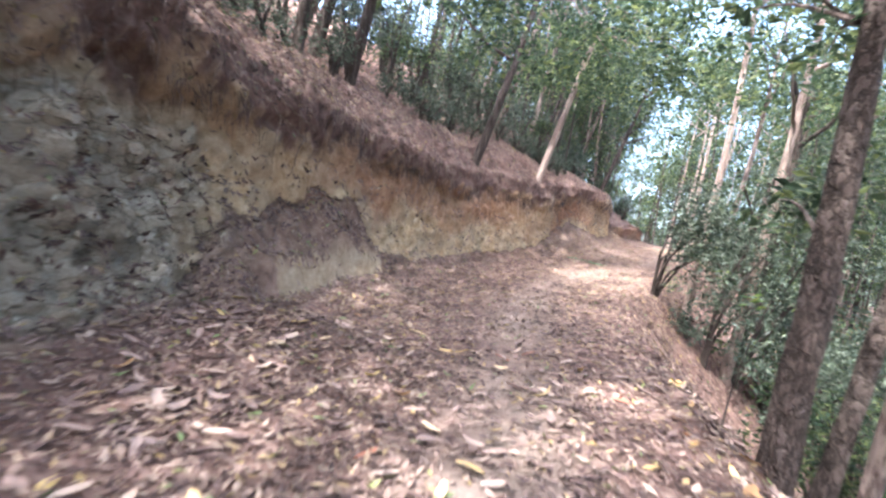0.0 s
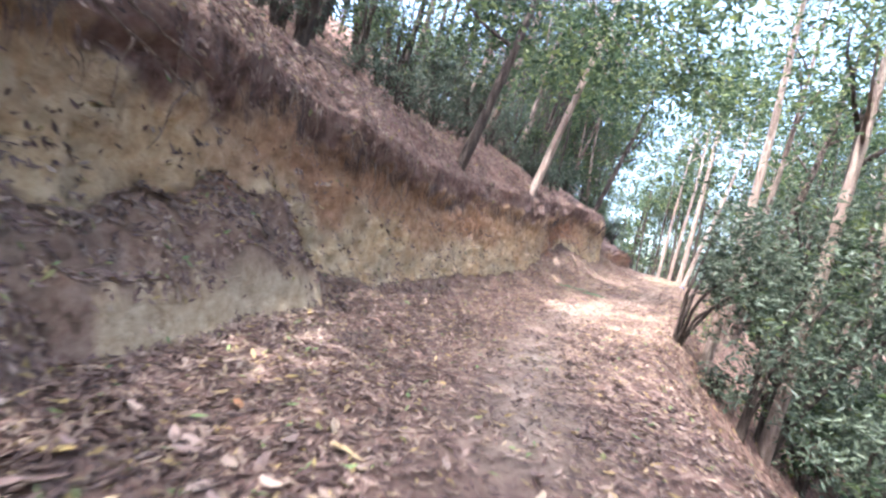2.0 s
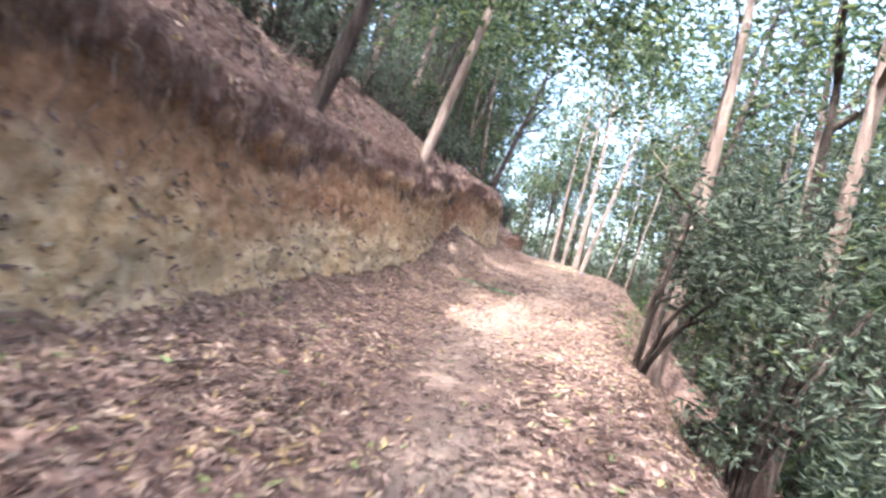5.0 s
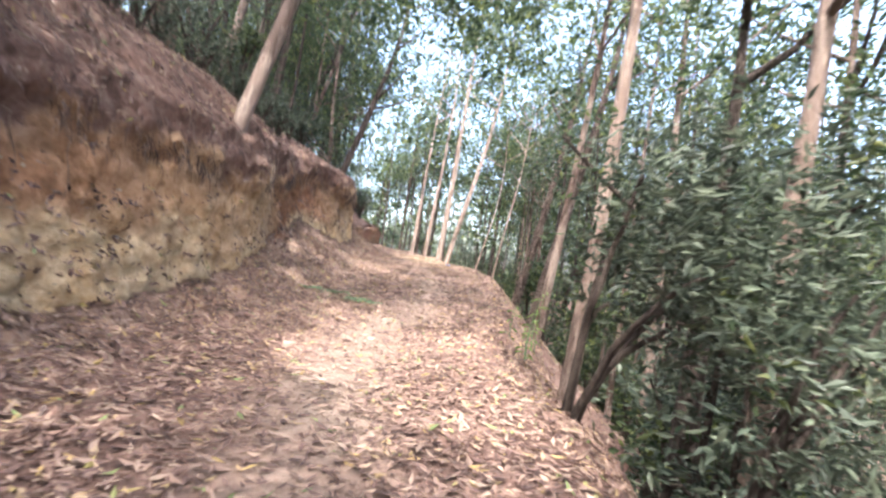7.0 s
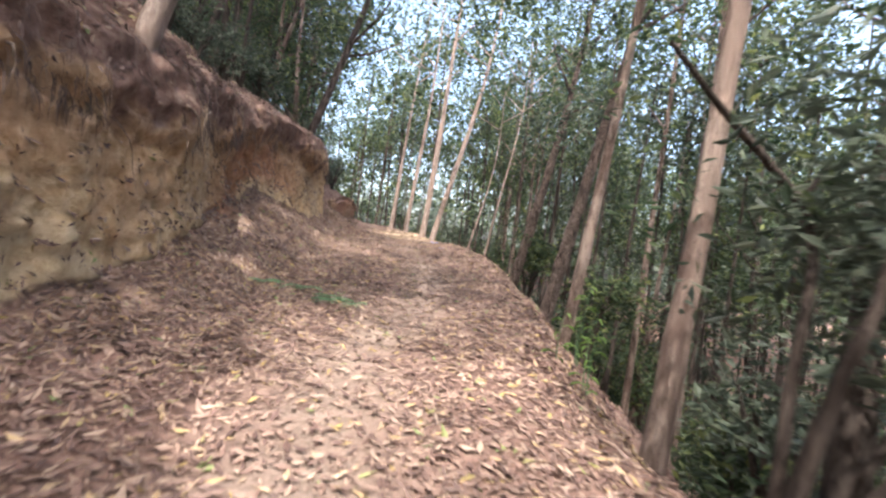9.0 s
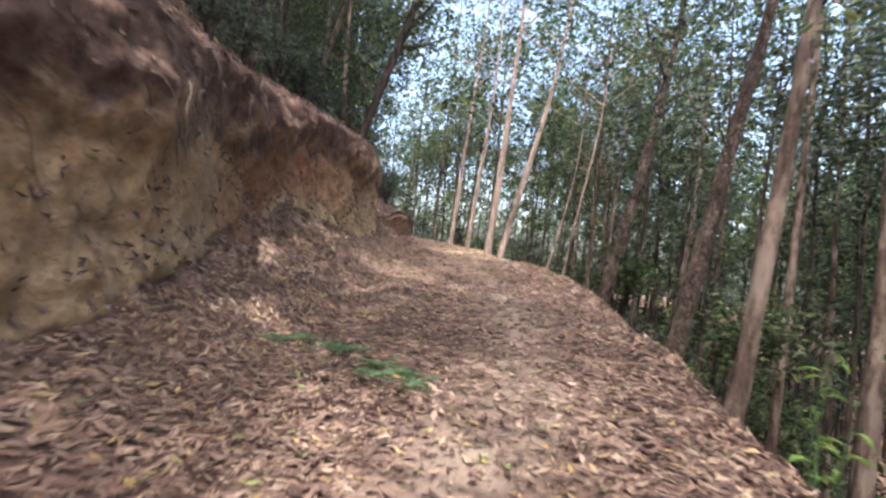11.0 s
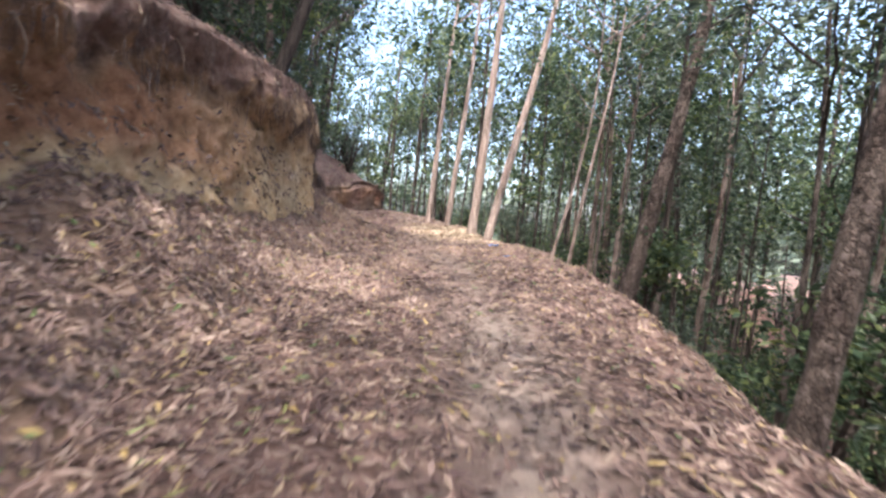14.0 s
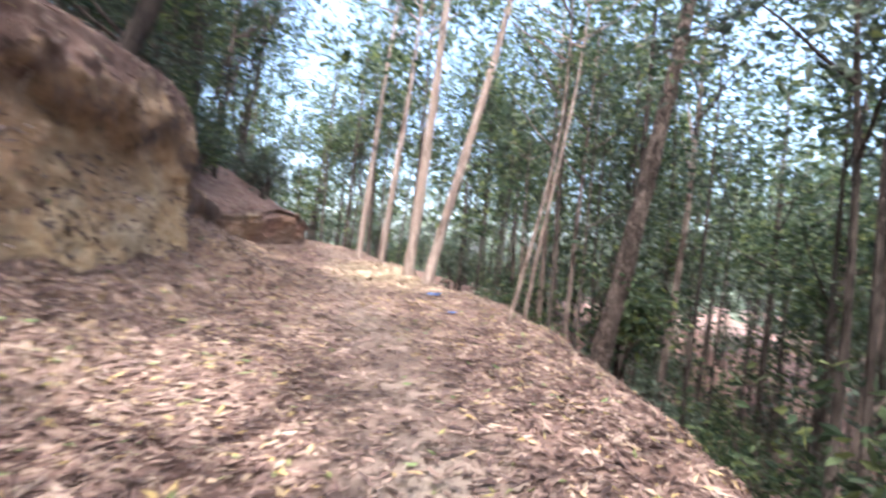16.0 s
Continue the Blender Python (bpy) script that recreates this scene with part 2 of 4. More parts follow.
def place(s, u, h):
    """World places from metres along the path, metres to its right and metres above it."""
    s, u, h = np.broadcast_arrays(np.asarray(s, float), np.asarray(u, float), np.asarray(h, float))
    k = s + START
    c = [np.interp(k, FINE, CURVE[:, i]) for i in range(3)]
    over = np.where(k < 0, k, np.where(k > FINE[-1], k - FINE[-1], 0))
    tx, ty = np.interp(k, FINE, HEADING[:, 0]), np.interp(k, FINE, HEADING[:, 1])
    near = np.clip(u, -5, 5)
    far = u - near
    x = c[0] + ty * near + FAR_SIDE[0] * far + tx * over
    y = c[1] - tx * near + FAR_SIDE[1] * far + ty * over
    return np.stack([x, y, c[2] + h], -1)


FOOT = ((-30, -3.1), (3, -3.1), (5.2, -3.15), (6.5, -3.1), (8.2, -3.05), (9.2, -2.9), (12, -2.75), (14, -2.9), (16, -2.65), (18, -2.7), (20, -3.05), (22, -3.3),
        (24, -3.1), (25.5, -2.8), (27, -2.75), (28.7, -2.6), (29.2, -2.85), (30, -2.95), (33, -2.75), (34.6, -2.2), (36.5, -1.5), (38.5, -0.9), (40.3, -0.6), (41.8, -1.3), (44, -2.5), (70, -2.5))
EDGE = ((-30, 2.1), (4, 2.1), (7.5, 2.1), (10.5, 1.72), (12, 1.75), (14.2, 2.0), (17, 1.85), (19, 1.85), (21, 2.05), (23, 2.1), (26, 2.4), (28.5, 2.75), (30, 2.5), (32, 1.75), (40, 1.8), (70, 2))
BANK = ((-30, 1.05), (5, 1.05), (7, 1.0), (9, 0.93), (12, 0.9), (16, 0.95), (19, 0.97), (23, 1.05), (26, 1.02), (28.5, 1.0), (29.0, 0.78), (30, 0.6), (33, 0.42), (34.6, 0.45), (36, 0.55), (38, 0.5), (39.6, 0.38), (41.3, 0.22), (44, 0.15), (70, 0.3))
UPPER = ((-30, 1.0), (18, 1.0), (22, 0.92), (26, 0.9), (29, 0.85), (32, 0.72), (36, 0.55), (42, 0.55), (50, 0.65), (70, 0.7))
HEAP = ((-30, 0.25), (4.8, 0.3), (5.2, 0.8), (5.7, 1.15), (6.4, 1.3), (7.5, 1.42), (8.1, 1.38), (8.4, 0.95), (8.7, 0.45), (10, 0.3), (16, 0.35), (18, 0.6), (19.3, 0.8), (20.5, 1.05), (22.5, 1.15),
        (24, 0.95), (25.2, 0.75), (27, 0.6), (28.6, 0.6), (29.2, 1.1), (31, 0.9), (34, 0.5), (36, 0.3), (70, 0.3))


def along(table, s):
    a = np.array(table)
    return np.interp(s, a[:, 0], a[:, 1])


def profile(s):
    """The cross-section at s, right to left: metres to the right, metres up, and three marks of the zones."""
    f, e, b, up = along(FOOT, s), along(EDGE, s), along(BANK, s), along(UPPER, s)
    d = np.interp(s, (34, 50), (1, 0.25))
    o = float(np.interp(s, (29, 32, 36), (1, 0.4, 0.2)))     # how far the brow overhangs
    return [(150, -30 * d), (70, -26 * d), (40, -20 * d), (20, -12.5 * d), (11, -7.6 * d), (e + 4.5, -4.2 * d), (e + 2.2, -2.1 * d), (e + 0.9, -0.85), (e + 0.3, -0.2), (e, -0.02), (max(1.0, f + 1.95), 0), (max(0.2, f + 1.6), -0.03), (max(-1.0, f + 1.25), 0.02),
            (f + 0.9, 0.07), (f + 0.3, 0.16), (f + 0.06, 0.3), (f, 0.55 * b), (f - 0.08 * o, 1.2 * b), (f - 0.19 * o, 1.85 * b), (f - 0.23 * o, 2.15 * b), (f - 0.04 * o, 2.27 * b), (f + 0.05 * o, 2.48 * b),
            (f + 0.0, 2.9 * b * up ** 0.3), (f - 0.75, 3.6 * up * b ** 0.4), (f - 2.6, 4.6 * up), (f - 6, 6.9 * up), (-16, 10.5 * up), (-30, 12 * up), (-60, 11 * up), (-150, 10 * up)]


COUNTS = (3, 4, 5, 6, 6, 8, 8, 6, 6, 8, 6, 8, 10, 8, 6, 6, 13, 13, 9, 6, 6, 12, 12, 12, 10, 10, 6, 5, 3)
KNOT = np.concatenate([[0], np.cumsum(COUNTS)])
COLS = KNOT[-1] + 1
STATIONS = np.concatenate([np.arange(-150, -30, 12), np.arange(-30, -3, 1.0), np.arange(-3, 34, 0.075), np.arange(34, 50, 0.25), np.arange(50, 80, 1.5), np.arange(80, 220, 12)])


def heap_height(s, u, f):
    """The height of the fallen earth that leans on the bank."""
    top = along(HEAP, s) * (1 + 0.13 * np.sin(s * 5.1) * np.sin(s * 2.3 + 1))
    slope = np.interp(s, (5, 5.6, 8.4, 9, 17, 20, 24, 28), (0.5, 2.2, 2.2, 0.5, 0.5, 0.85, 0.8, 0.6))
    h = top - (u - f) * slope
    block = np.interp(s, (5.4, 5.7, 8.2, 8.45), (0, 1, 1, 0))
    return np.where(block > 0.5, np.where(u < f + 0.5, np.minimum(top, np.maximum(0.62, top - np.maximum(u - f, 0) * 1.5)), 0.55 - (u - f - 0.5) * 4), h)


def build_grid():
    ns = len(STATIONS)
    U, H = np.zeros((ns, COLS)), np.zeros((ns, COLS))
    ragged = rough_noise(np.stack([STATIONS * 0.8, 0 * STATIONS + 3, 0 * STATIONS], 1), 5, 0.65)
    bulge = rough_noise(np.stack([STATIONS * 0.5, 0 * STATIONS + 40, 0 * STATIONS], 1), 4, 0.6)
    tatter = rough_noise(np.stack([STATIONS * 2.7, 0 * STATIONS + 90, 0 * STATIONS], 1), 3, 0.7)
    hollow = rough_noise(np.stack([STATIONS * 0.45, 0 * STATIONS + 140, 0 * STATIONS], 1), 4, 0.6)
    for i, s in enumerate(STATIONS):
        p = np.array(profile(s))
        p[18:22, 1] *= 1 + (0.24 * ragged[i] + 0.1 * tatter[i]) * np.interp(s, (29, 33), (1, 0.4))
        p[17:20, 0] += np.array([0.05, 0.17, 0.24]) * np.clip(0.55 - 1.6 * hollow[i], 0, 1)
        p[20:22, 0] += 0.08 * tatter[i]
        p[19:22, 0] += 0.3 * bulge[i] * along(BANK, s)
        p[16:19, 0] -= 0.12 * ragged[i]
        U[i] = np.interp(np.arange(COLS), KNOT, p[:, 0])
        H[i] = np.interp(np.arange(COLS), KNOT, p[:, 1])
    S = np.repeat(STATIONS[:, None], COLS, 1)
    F = np.repeat(along(FOOT, STATIONS)[:, None], COLS, 1)
    # soften the bends of the section
    for _ in range(2):
        U[:, 1:-1] = 0.25 * U[:, :-2] + 0.5 * U[:, 1:-1] + 0.25 * U[:, 2:]
        H[:, 1:-1] = 0.25 * H[:, :-2] + 0.5 * H[:, 1:-1] + 0.25 * H[:, 2:]
    cols = np.repeat(np.arange(COLS)[None], ns, 0)
    lower = (cols > KNOT[11]) & (cols < KNOT[19])
    H = np.where(lower, np.maximum(H, heap_height(S, U, F)), H)
    P = place(S, U, H)
    flat = P.reshape(-1, 3)
    face = ((cols >= KNOT[14]) & (cols <= KNOT[23])).ravel()
    wild = np.clip((np.abs(U.ravel()) - 6) / 10, 0, 1)
    path = ((U > -1.6) & (U < 1.7)).ravel()
    n1 = rough_noise(flat * 0.9, 3)
    n2 = rough_noise(flat * 4.0, 4, 0.6)
    rockside = np.interp(S.ravel(), (4.6, 5.6), (1, 0))
    warp = np.stack([n2, rough_noise(flat * 3.1 + 77, 4, 0.6), rough_noise(flat * 3.4 + 130, 4, 0.6)], 1)
    ridge = 0.5 - np.abs(rough_noise(flat * np.array([2.6, 2.6, 1.7]) + 60, 4, 0.6)) * 2
    ledge = block_noise(flat * 2.9 + warp * 0.7) * (0.015 + 0.075 * rockside) + block_noise(flat * 5.6 + warp * 1.1 + 9) * (0.03 + 0.05 * rockside)
    ledge *= np.clip(2.4 - H.ravel() / along(BANK, S.ravel()), 0, 1)
    push = np.where(face, ledge + 0.16 * n1 + (0.075 + 0.045 * rockside) * n2 - (0.085 + 0.035 * rockside) * ridge, np.where(path, 0.035 * n1 + 0.018 * n2, 0.12 * n1 + 0.085 * n2)) + wild * 0.8 * n1
    out = np.zeros_like(flat)
    tx = np.interp(S.ravel() + START, FINE, HEADING[:, 0])
    ty = np.interp(S.ravel() + START, FINE, HEADING[:, 1])
    steep = np.where(face, 1.0, 0.25)
    out[:, 0], out[:, 1], out[:, 2] = ty * steep, -tx * steep, np.where(face, 0.25, 1.0)
    flat = flat + out * push[:, None]
    return S, U, H, F, cols, flat.reshape(P.shape), n1.reshape(S.shape), n2.reshape(S.shape)


S, U, H, F, COL, GRID, N1, N2 = build_grid()


def zone_marks():
    rel = H / along(BANK, S)
    face = np.clip((COL - KNOT[14]) / 6, 0, 1) * np.clip((2.45 + 0.55 * N1 + 0.4 * N2 - rel) * 3.5, 0, 1)
    heap = (H < heap_height(S, U, F) + 0.04) & (COL < KNOT[19])
    block = (S > 5.7) & (S < 8.3) & (H < 0.62 + 0.1 * N2) & (H > 0.12)
    clay = np.where(heap & ~block, 0.12, face)
    clay = np.where(block & (COL > KNOT[12]), 0.75, clay)
    shoulder = (S > 28.9) & (S < 36) & (COL > KNOT[13]) & (COL < KNOT[22])
    clay = np.where(shoulder, np.clip(0.3 + 0.5 * N1, 0, 1), clay)
    clay = clay * np.interp(S, (34, 36), (1, 0.2))
    rock = face * np.clip((5.2 + 0.7 * N1 - S) * 1.6, 0, 1) * np.clip((2.2 - rel) * 3, 0, 1)
    rock = np.where(block & (COL > KNOT[12]), 0.35, rock)
    red = face * np.clip((rel - 0.95 - 1.0 * N1 - 0.4 * N2) * 1.8, 0, 1) * np.interp(S, (6.5, 8, 12, 14, 16, 17.5, 19.5, 21, 23.5, 26, 35, 37), (0.15, 0.8, 0.6, 0.8, 0.5, 0.3, 0.3, 0.9, 0.9, 0.35, 0.3, 0.5))
    dust = np.exp(-((U - 0.15 - 0.3 * np.sin(S * 0.35)) / 0.55) ** 2) * np.clip(0.6 + 0.8 * N1, 0, 1)
    dust = np.maximum(dust, np.exp(-((S - 33) / 2.2) ** 2 - ((U - 1.0) / 0.9) ** 2))
    return dict(clay=clay, rock=rock, red=red, dust=dust)


MARKS = zone_marks()


def sheet(name, c0, c1, label, category):
    ns = len(STATIONS)
    n = c1 - c0 + 1
    idx = np.arange(ns * n).reshape(ns, n)
    quads = np.stack([idx[:-1, :-1], idx[:-1, 1:], idx[1:, 1:], idx[1:, :-1]], -1).reshape(-1, 4)[:, ::-1]
    me = mesh_of(name, GRID[:, c0:c1 + 1].reshape(-1, 3), quads, EARTH)
    for k, v in MARKS.items():
        me.attributes.new(k, "FLOAT", "POINT").data.foreach_set("value", v[:, c0:c1 + 1].ravel().astype(np.float32))
    return tagged(new(name, me), label, category, "", "structure")


GROUND = sheet("ground", 0, KNOT[14], "leaf-strewn dirt path on a steep wooded slope", "ground")
BANKS = sheet("earth_bank", KNOT[14], KNOT[22], "eroded yellow clay and grey rock bank cut beside the path", "earth bank")
HILL = sheet("hillside", KNOT[22], COLS - 1, "steep brown hillside covered with dead leaves", "hillside")


def ground_height(s, u):
    p = np.array(profile(s))
    if u > -2:
        return float(np.interp(u, p[15::-1, 0], p[15::-1, 1]))
    return float(np.interp(u, p[:21:-1, 0], p[:21:-1, 1]))


# ---- trees ----
def tube(points, radii, sides=9, bumps=0.08, seed=0):
    """A round, slightly knobbly limb along points: verts and quads."""
    points, radii = np.asarray(points, float), np.asarray(radii, float)
    t = np.gradient(points, axis=0)
    t /= np.linalg.norm(t, axis=1)[:, None] + 1e-9
    ref = np.array([0.31, 0.95, 0.05])
    a = np.cross(t, ref)
    a /= np.linalg.norm(a, axis=1)[:, None] + 1e-9
    b = np.cross(t, a)
    ang = np.arange(sides) * 2 * np.pi / sides
    ring = a[:, None] * np.cos(ang)[None, :, None] + b[:, None] * np.sin(ang)[None, :, None]
    r = radii[:, None] * (1 + bumps * rough_noise((points[:, None] * 3 + ring * 1.5).reshape(-1, 3) + seed, 2).reshape(len(points), sides))
    v = (points[:, None] + ring * r[..., None]).reshape(-1, 3)
    n = len(points)
    i = np.arange(n * sides).reshape(n, sides)
    q = np.stack([i[:-1], np.roll(i[:-1], -1, 1), np.roll(i[1:], -1, 1), i[1:]], -1).reshape(-1, 4)
    return v, q


def merged(pieces):
    vs, fs, k = [], [], 0
    for v, f in pieces:
        vs.append(v)
        fs.append(f + k)
        k += len(v)
    return np.concatenate(vs), np.concatenate(fs)


# sunlit spots that the canopy leaves open: place along the path, across it, height, half width
OPENINGS = ((15.6, 0.5, 0, 1.5), (14.2, 0.9, 0, 0.9), (17.2, -0.4, 0, 0.8), (25.0, -1.5, 0.2, 0.8), (24.2, -0.7, 0, 0.5), (31.6, 0.9, 0, 1.2), (33.2, 1.0, 0, 1.5), (30.4, 1.5, 0, 0.5),
            (2.5, 0.1, 0, 0.42), (3.4, 0.75, 0, 0.3), (1.8, 0.9, 0, 0.3), (4.6, 1.5, 0, 0.45), (23.2, -3.1, 1.1, 0.3), (19.6, -2.9, 2.2, 0.3), (13.0, -1.5, 0, 0.3), (17.6, -2.8, 3.0, 0.4),
            (45, 0, 0, 2.5))
OPEN_AT = np.array([place(s, u, h) for s, u, h, _ in OPENINGS])
OPEN_AT = np.concatenate([OPEN_AT, np.array([(7.4, 14.0, 3.2), (7.7, 11.6, 4.3), (14.2, 28.6, 4.5), (15.3, 33, 5), (3.5, 17.9, 4.6), (9.6, 17.0, 2.6)])])
OPEN_R = np.concatenate([np.array([r for *_, r in OPENINGS]), np.array([0.5, 0.5, 0.8, 0.8, 0.4, 0.4])])


CLEAR = CURVE[int((START - 6) / 0.05):int((START + 36) / 0.05):14]


def leaves(centres, spread, per, size, rng, droop=0.35, slim=0.34, keep=False):
    """Many small folded leaves in clumps round the centres: verts and quads."""
    sprigs = max(1, per // 7)
    tips = np.repeat(centres, sprigs, 0) + rng.normal(0, 1, (len(centres) * sprigs, 3)) * spread * np.array([1, 1, 0.7])
    aim = np.repeat(rng.normal(0, 0.8, tips.shape), 7, 0)
    n = len(tips) * 7
    p = np.repeat(tips, 7, 0) + rng.normal(0, 1, (n, 3)) * size * 0.6
    rel = p[:, None] - OPEN_AT[None]
    d = rel - (rel @ SUN_DIR)[..., None] * SUN_DIR
    shade = ((np.linalg.norm(d, axis=2) < OPEN_R) & (rel @ SUN_DIR > 0.3)).any(1)
    clear = (np.hypot(p[:, None, 0] - CLEAR[None, :, 0], p[:, None, 1] - CLEAR[None, :, 1]) + np.maximum(p[:, None, 2] - CLEAR[None, :, 2] - 3.2, 0) < 2.3).any(1)
    stay = np.full(n, True) if keep else ~(shade | clear)
    p, aim = p[stay], aim[stay]
    n = len(p)
    ax = rng.normal(0, 1, (n, 3)) + aim
    ax[:, 2] = ax[:, 2] * 0.5 - droop
    ax /= np.linalg.norm(ax, axis=1)[:, None]
    nn = np.cross(ax, rng.normal(0, 1, (n, 3)))
    nn /= np.linalg.norm(nn, axis=1)[:, None] + 1e-9
    side = np.cross(ax, nn)
    L = size * rng.uniform(0.6, 1.3, n)[:, None]
    w = L * slim * 0.5
    v = np.stack([p, p + ax * L * 0.45 + side * w + nn * L * 0.06, p + ax * L, p + ax * L * 0.45 - side * w + nn * L * 0.06], 1).reshape(-1, 3)
    return v, np.arange(4 * n).reshape(n, 4)


def tree(base, top, r0, height, bark, foliage, label, rng, crown_from=0.5, clumps=26, per=40, spread=0.55, size=0.17, reach=2.2, limbs=5, group="trees of the wood", category="tree", bend=0.25, slim=0.34, steps=31, sides=11, over=(), bag=None):
    """A tapered trunk from base towards top, limbs and a crown of leaf clumps. over: places to which long limbs reach,
    added to shade the path. bag: collects far trees and unseen ones.
    """
    base, top = np.array(base, float), np.array(top, float)
    way = (top - base) / max(top[2] - base[2], 0.1)
    k = np.linspace(0, 1, steps)
    sway = np.stack([np.sin(k * 5 + rng.uniform(0, 6)) - math.sin(0), np.cos(k * 4 + rng.uniform(0, 6)), 0 * k], 1) * bend * k[:, None] * (1 - k[:, None] * 0.3)
    line = base + way * (k * height - 0.35 * (1 - k))[:, None] + sway * 0.5
    line[:, :2] += -way[:2] * (np.clip(k - 0.45, 0, 1) ** 2 * height * 0.7)[:, None]
    rad = r0 * (1 - 0.75 * k) + r0 * 0.35 * np.exp(-k * height / 0.25)
    wooden = [tube(line, rad, sides, 0.22, rng.uniform(0, 90))]
    ends = []
    m = np.linspace(0, 1, 6)
    for j in range(limbs):
        q = rng.uniform(crown_from, 0.97)
        a = line[min(int(q * (steps - 1)), steps - 2)]
        ang = rng.uniform(0, 2 * np.pi)
        out = np.array([math.cos(ang), math.sin(ang), rng.uniform(0.25, 0.9)])
        ln = reach * rng.uniform(0.55, 1.1) * (1.15 - 0.5 * q)
        pts = a + out * (m * ln)[:, None] + np.stack([0 * m, 0 * m, 0.25 * ln * m * m], 1) + rng.normal(0, 0.04, (6, 3)) * m[:, None]
        wooden.append(tube(pts, r0 * 0.32 * (1 - 0.8 * m) + 0.008, 6 if bag is None else 4))
        ends += [pts[3], pts[4], pts[5]]
    ends.append(line[-1])
    ends.append(line[-3])
    e = np.array(ends)[rng.integers(0, len(ends), clumps)] + rng.normal(0, 1, (clumps, 3)) * np.array([0.4, 0.4, 0.3]) * reach
    for tip in over:
        a = line[int(0.6 * steps)]
        pts = a + (np.array(tip) - a) * m[:, None] + np.array([0, 0, 0.5]) * np.sin(m * 3.1)[:, None]
        wooden.append(tube(pts, r0 * 0.3 * (1 - 0.8 * m) + 0.008, 6))
        e = np.concatenate([e, np.array(tip) + rng.normal(0, 1, (19, 3)) * np.array([0.95, 0.95, 0.4])])
    crown = leaves(e, spread, per, size, rng, slim=slim)
    if bag is not None:
        bag.append((merged(wooden), crown))
        return None
    ob = tagged(new("tree"), label, category, group)
    ob.location = Vector(base)
    for k, (v, f) in enumerate(wooden):
        child("limb" if k else "trunk", mesh_of("limb" if k else "trunk", v - base, f, bark), ob)
    child("crown", mesh_of("crown", crown[0] - base, crown[1], foliage, False), ob)
    return ob


def key_trees():
    r = np.random.default_rng(3)
    T = tree
    near = T((2.75, 3.75, -0.75), (2.95, 3.75, 3.58), 0.15, 9, BARK_PLATED, FOLIAGE, "rough brown tree trunk leaning over the path's edge", r, 0.62, 60, 60, 0.5, 0.16, 3.0, 7)
    root = np.array(near.location)
    m = np.linspace(0, 1, 7)
    for tip in ((3.5, 5.3, 2.25), (4.15, 5.6, 2.2), (2.95, 5.6, 4.3), (4.0, 5.6, 4.0)):
        a = np.array((2.86, 3.75, 1.75 if tip[2] < 3 else 3.4))
        pts = a + (np.array(tip) - a) * m[:, None] + np.array([0, 0, 0.12]) * np.sin(m * 3.1)[:, None]
        child("limb", mesh_of("limb", *tube(pts - root, 0.018 * (1.15 - m) + 0.003, 6), BARK_BROWN), near)
        v, f = leaves(np.array([pts[4], pts[5], pts[6], pts[6] + (0.2, 0.1, 0)]), 0.17, 24, 0.16, r, slim=0.42, keep=True)
        tagged(child("leaf_spray", mesh_of("leaf_spray", v - root, f, FOLIAGE, False), near), kind="stuff")
    T((3.25, 3.95, -1.0), (3.62, 3.9, 1.42), 0.1, 7, BARK_PLATED, FOLIAGE, "thin dark tree trunk leaning outward below the path", r, 0.4, 30, 50)
    T((7.85, 12.75, -1.7), (8.6, 13.0, 2.5), 0.2, 8, BARK_DARK, FOLIAGE, "dark tree trunk standing low on the downhill slope", r, 0.3, 50, 60, 0.55, 0.17, 2.6, 7)
    T((7.15, 14.1, -0.6), (7.57, 13.9, 5.04), 0.13, 13, BARK_PALE, FOLIAGE, "slender pale tree trunk lit by the sun", r, 0.55, 40, 50)
    T((7.2, 11.8, -1.4), (7.91, 11.59, 5.8), 0.14, 13, BARK_PALE, FOLIAGE, "pale patchy tree trunk with thin bare side twigs", r, 0.5, 40, 50)
    T((9.33, 17.06, 0.0), (9.9, 16.9, 4.2), 0.11, 12, BARK_BROWN, FOLIAGE, "slender brown tree with a pale sunlit patch of bark", r, 0.5, 40, 50)
    T((11.1, 19.05, 0.4), (12.2, 18.9, 4.8), 0.16, 12, BARK_PLATED, FOLIAGE, "thick leaning brown tree at the path's edge", r, 0.45, 45, 50)
    T((14.89, 24.13, 0.5), (16.2, 23.6, 7), 0.19, 13, BARK_PLATED, FOLIAGE, "thick brown tree below the path's bend", r, 0.5, 45, 50)
    T((13.7, 27.6, 1.8), (14.3, 27.5, 4.4), 0.12, 12, BARK_PALE, FOLIAGE, "pale crooked tree trunk that forks above", r, 0.6, 30, 45, bend=0.5)
    T((14.33, 29.23, 1.9), (14.7, 29.2, 6.5), 0.14, 14, BARK_PALE, FOLIAGE, "straight pale tree trunk beside the path", r, 0.6, 30, 45)
    T((15.41, 32.43, 2.0), (15.8, 32.4, 6.5), 0.11, 13, BARK_PALE, FOLIAGE, "straight pale tree trunk beside the path", r, 0.6, 30, 45)
    T((15.4, 33.88, 2.0), (15.8, 33.9, 6.5), 0.11, 13, BARK_PALE, FOLIAGE, "straight pale tree trunk beside the path", r, 0.6, 30, 45)
    T((12.7, 24.3, 0.9), (13.4, 24.2, 4.2), 0.04, 7, BARK_PALE, FOLIAGE, "thin crooked sapling on the downhill slope", r, 0.6, 16, 40, bend=0.4)
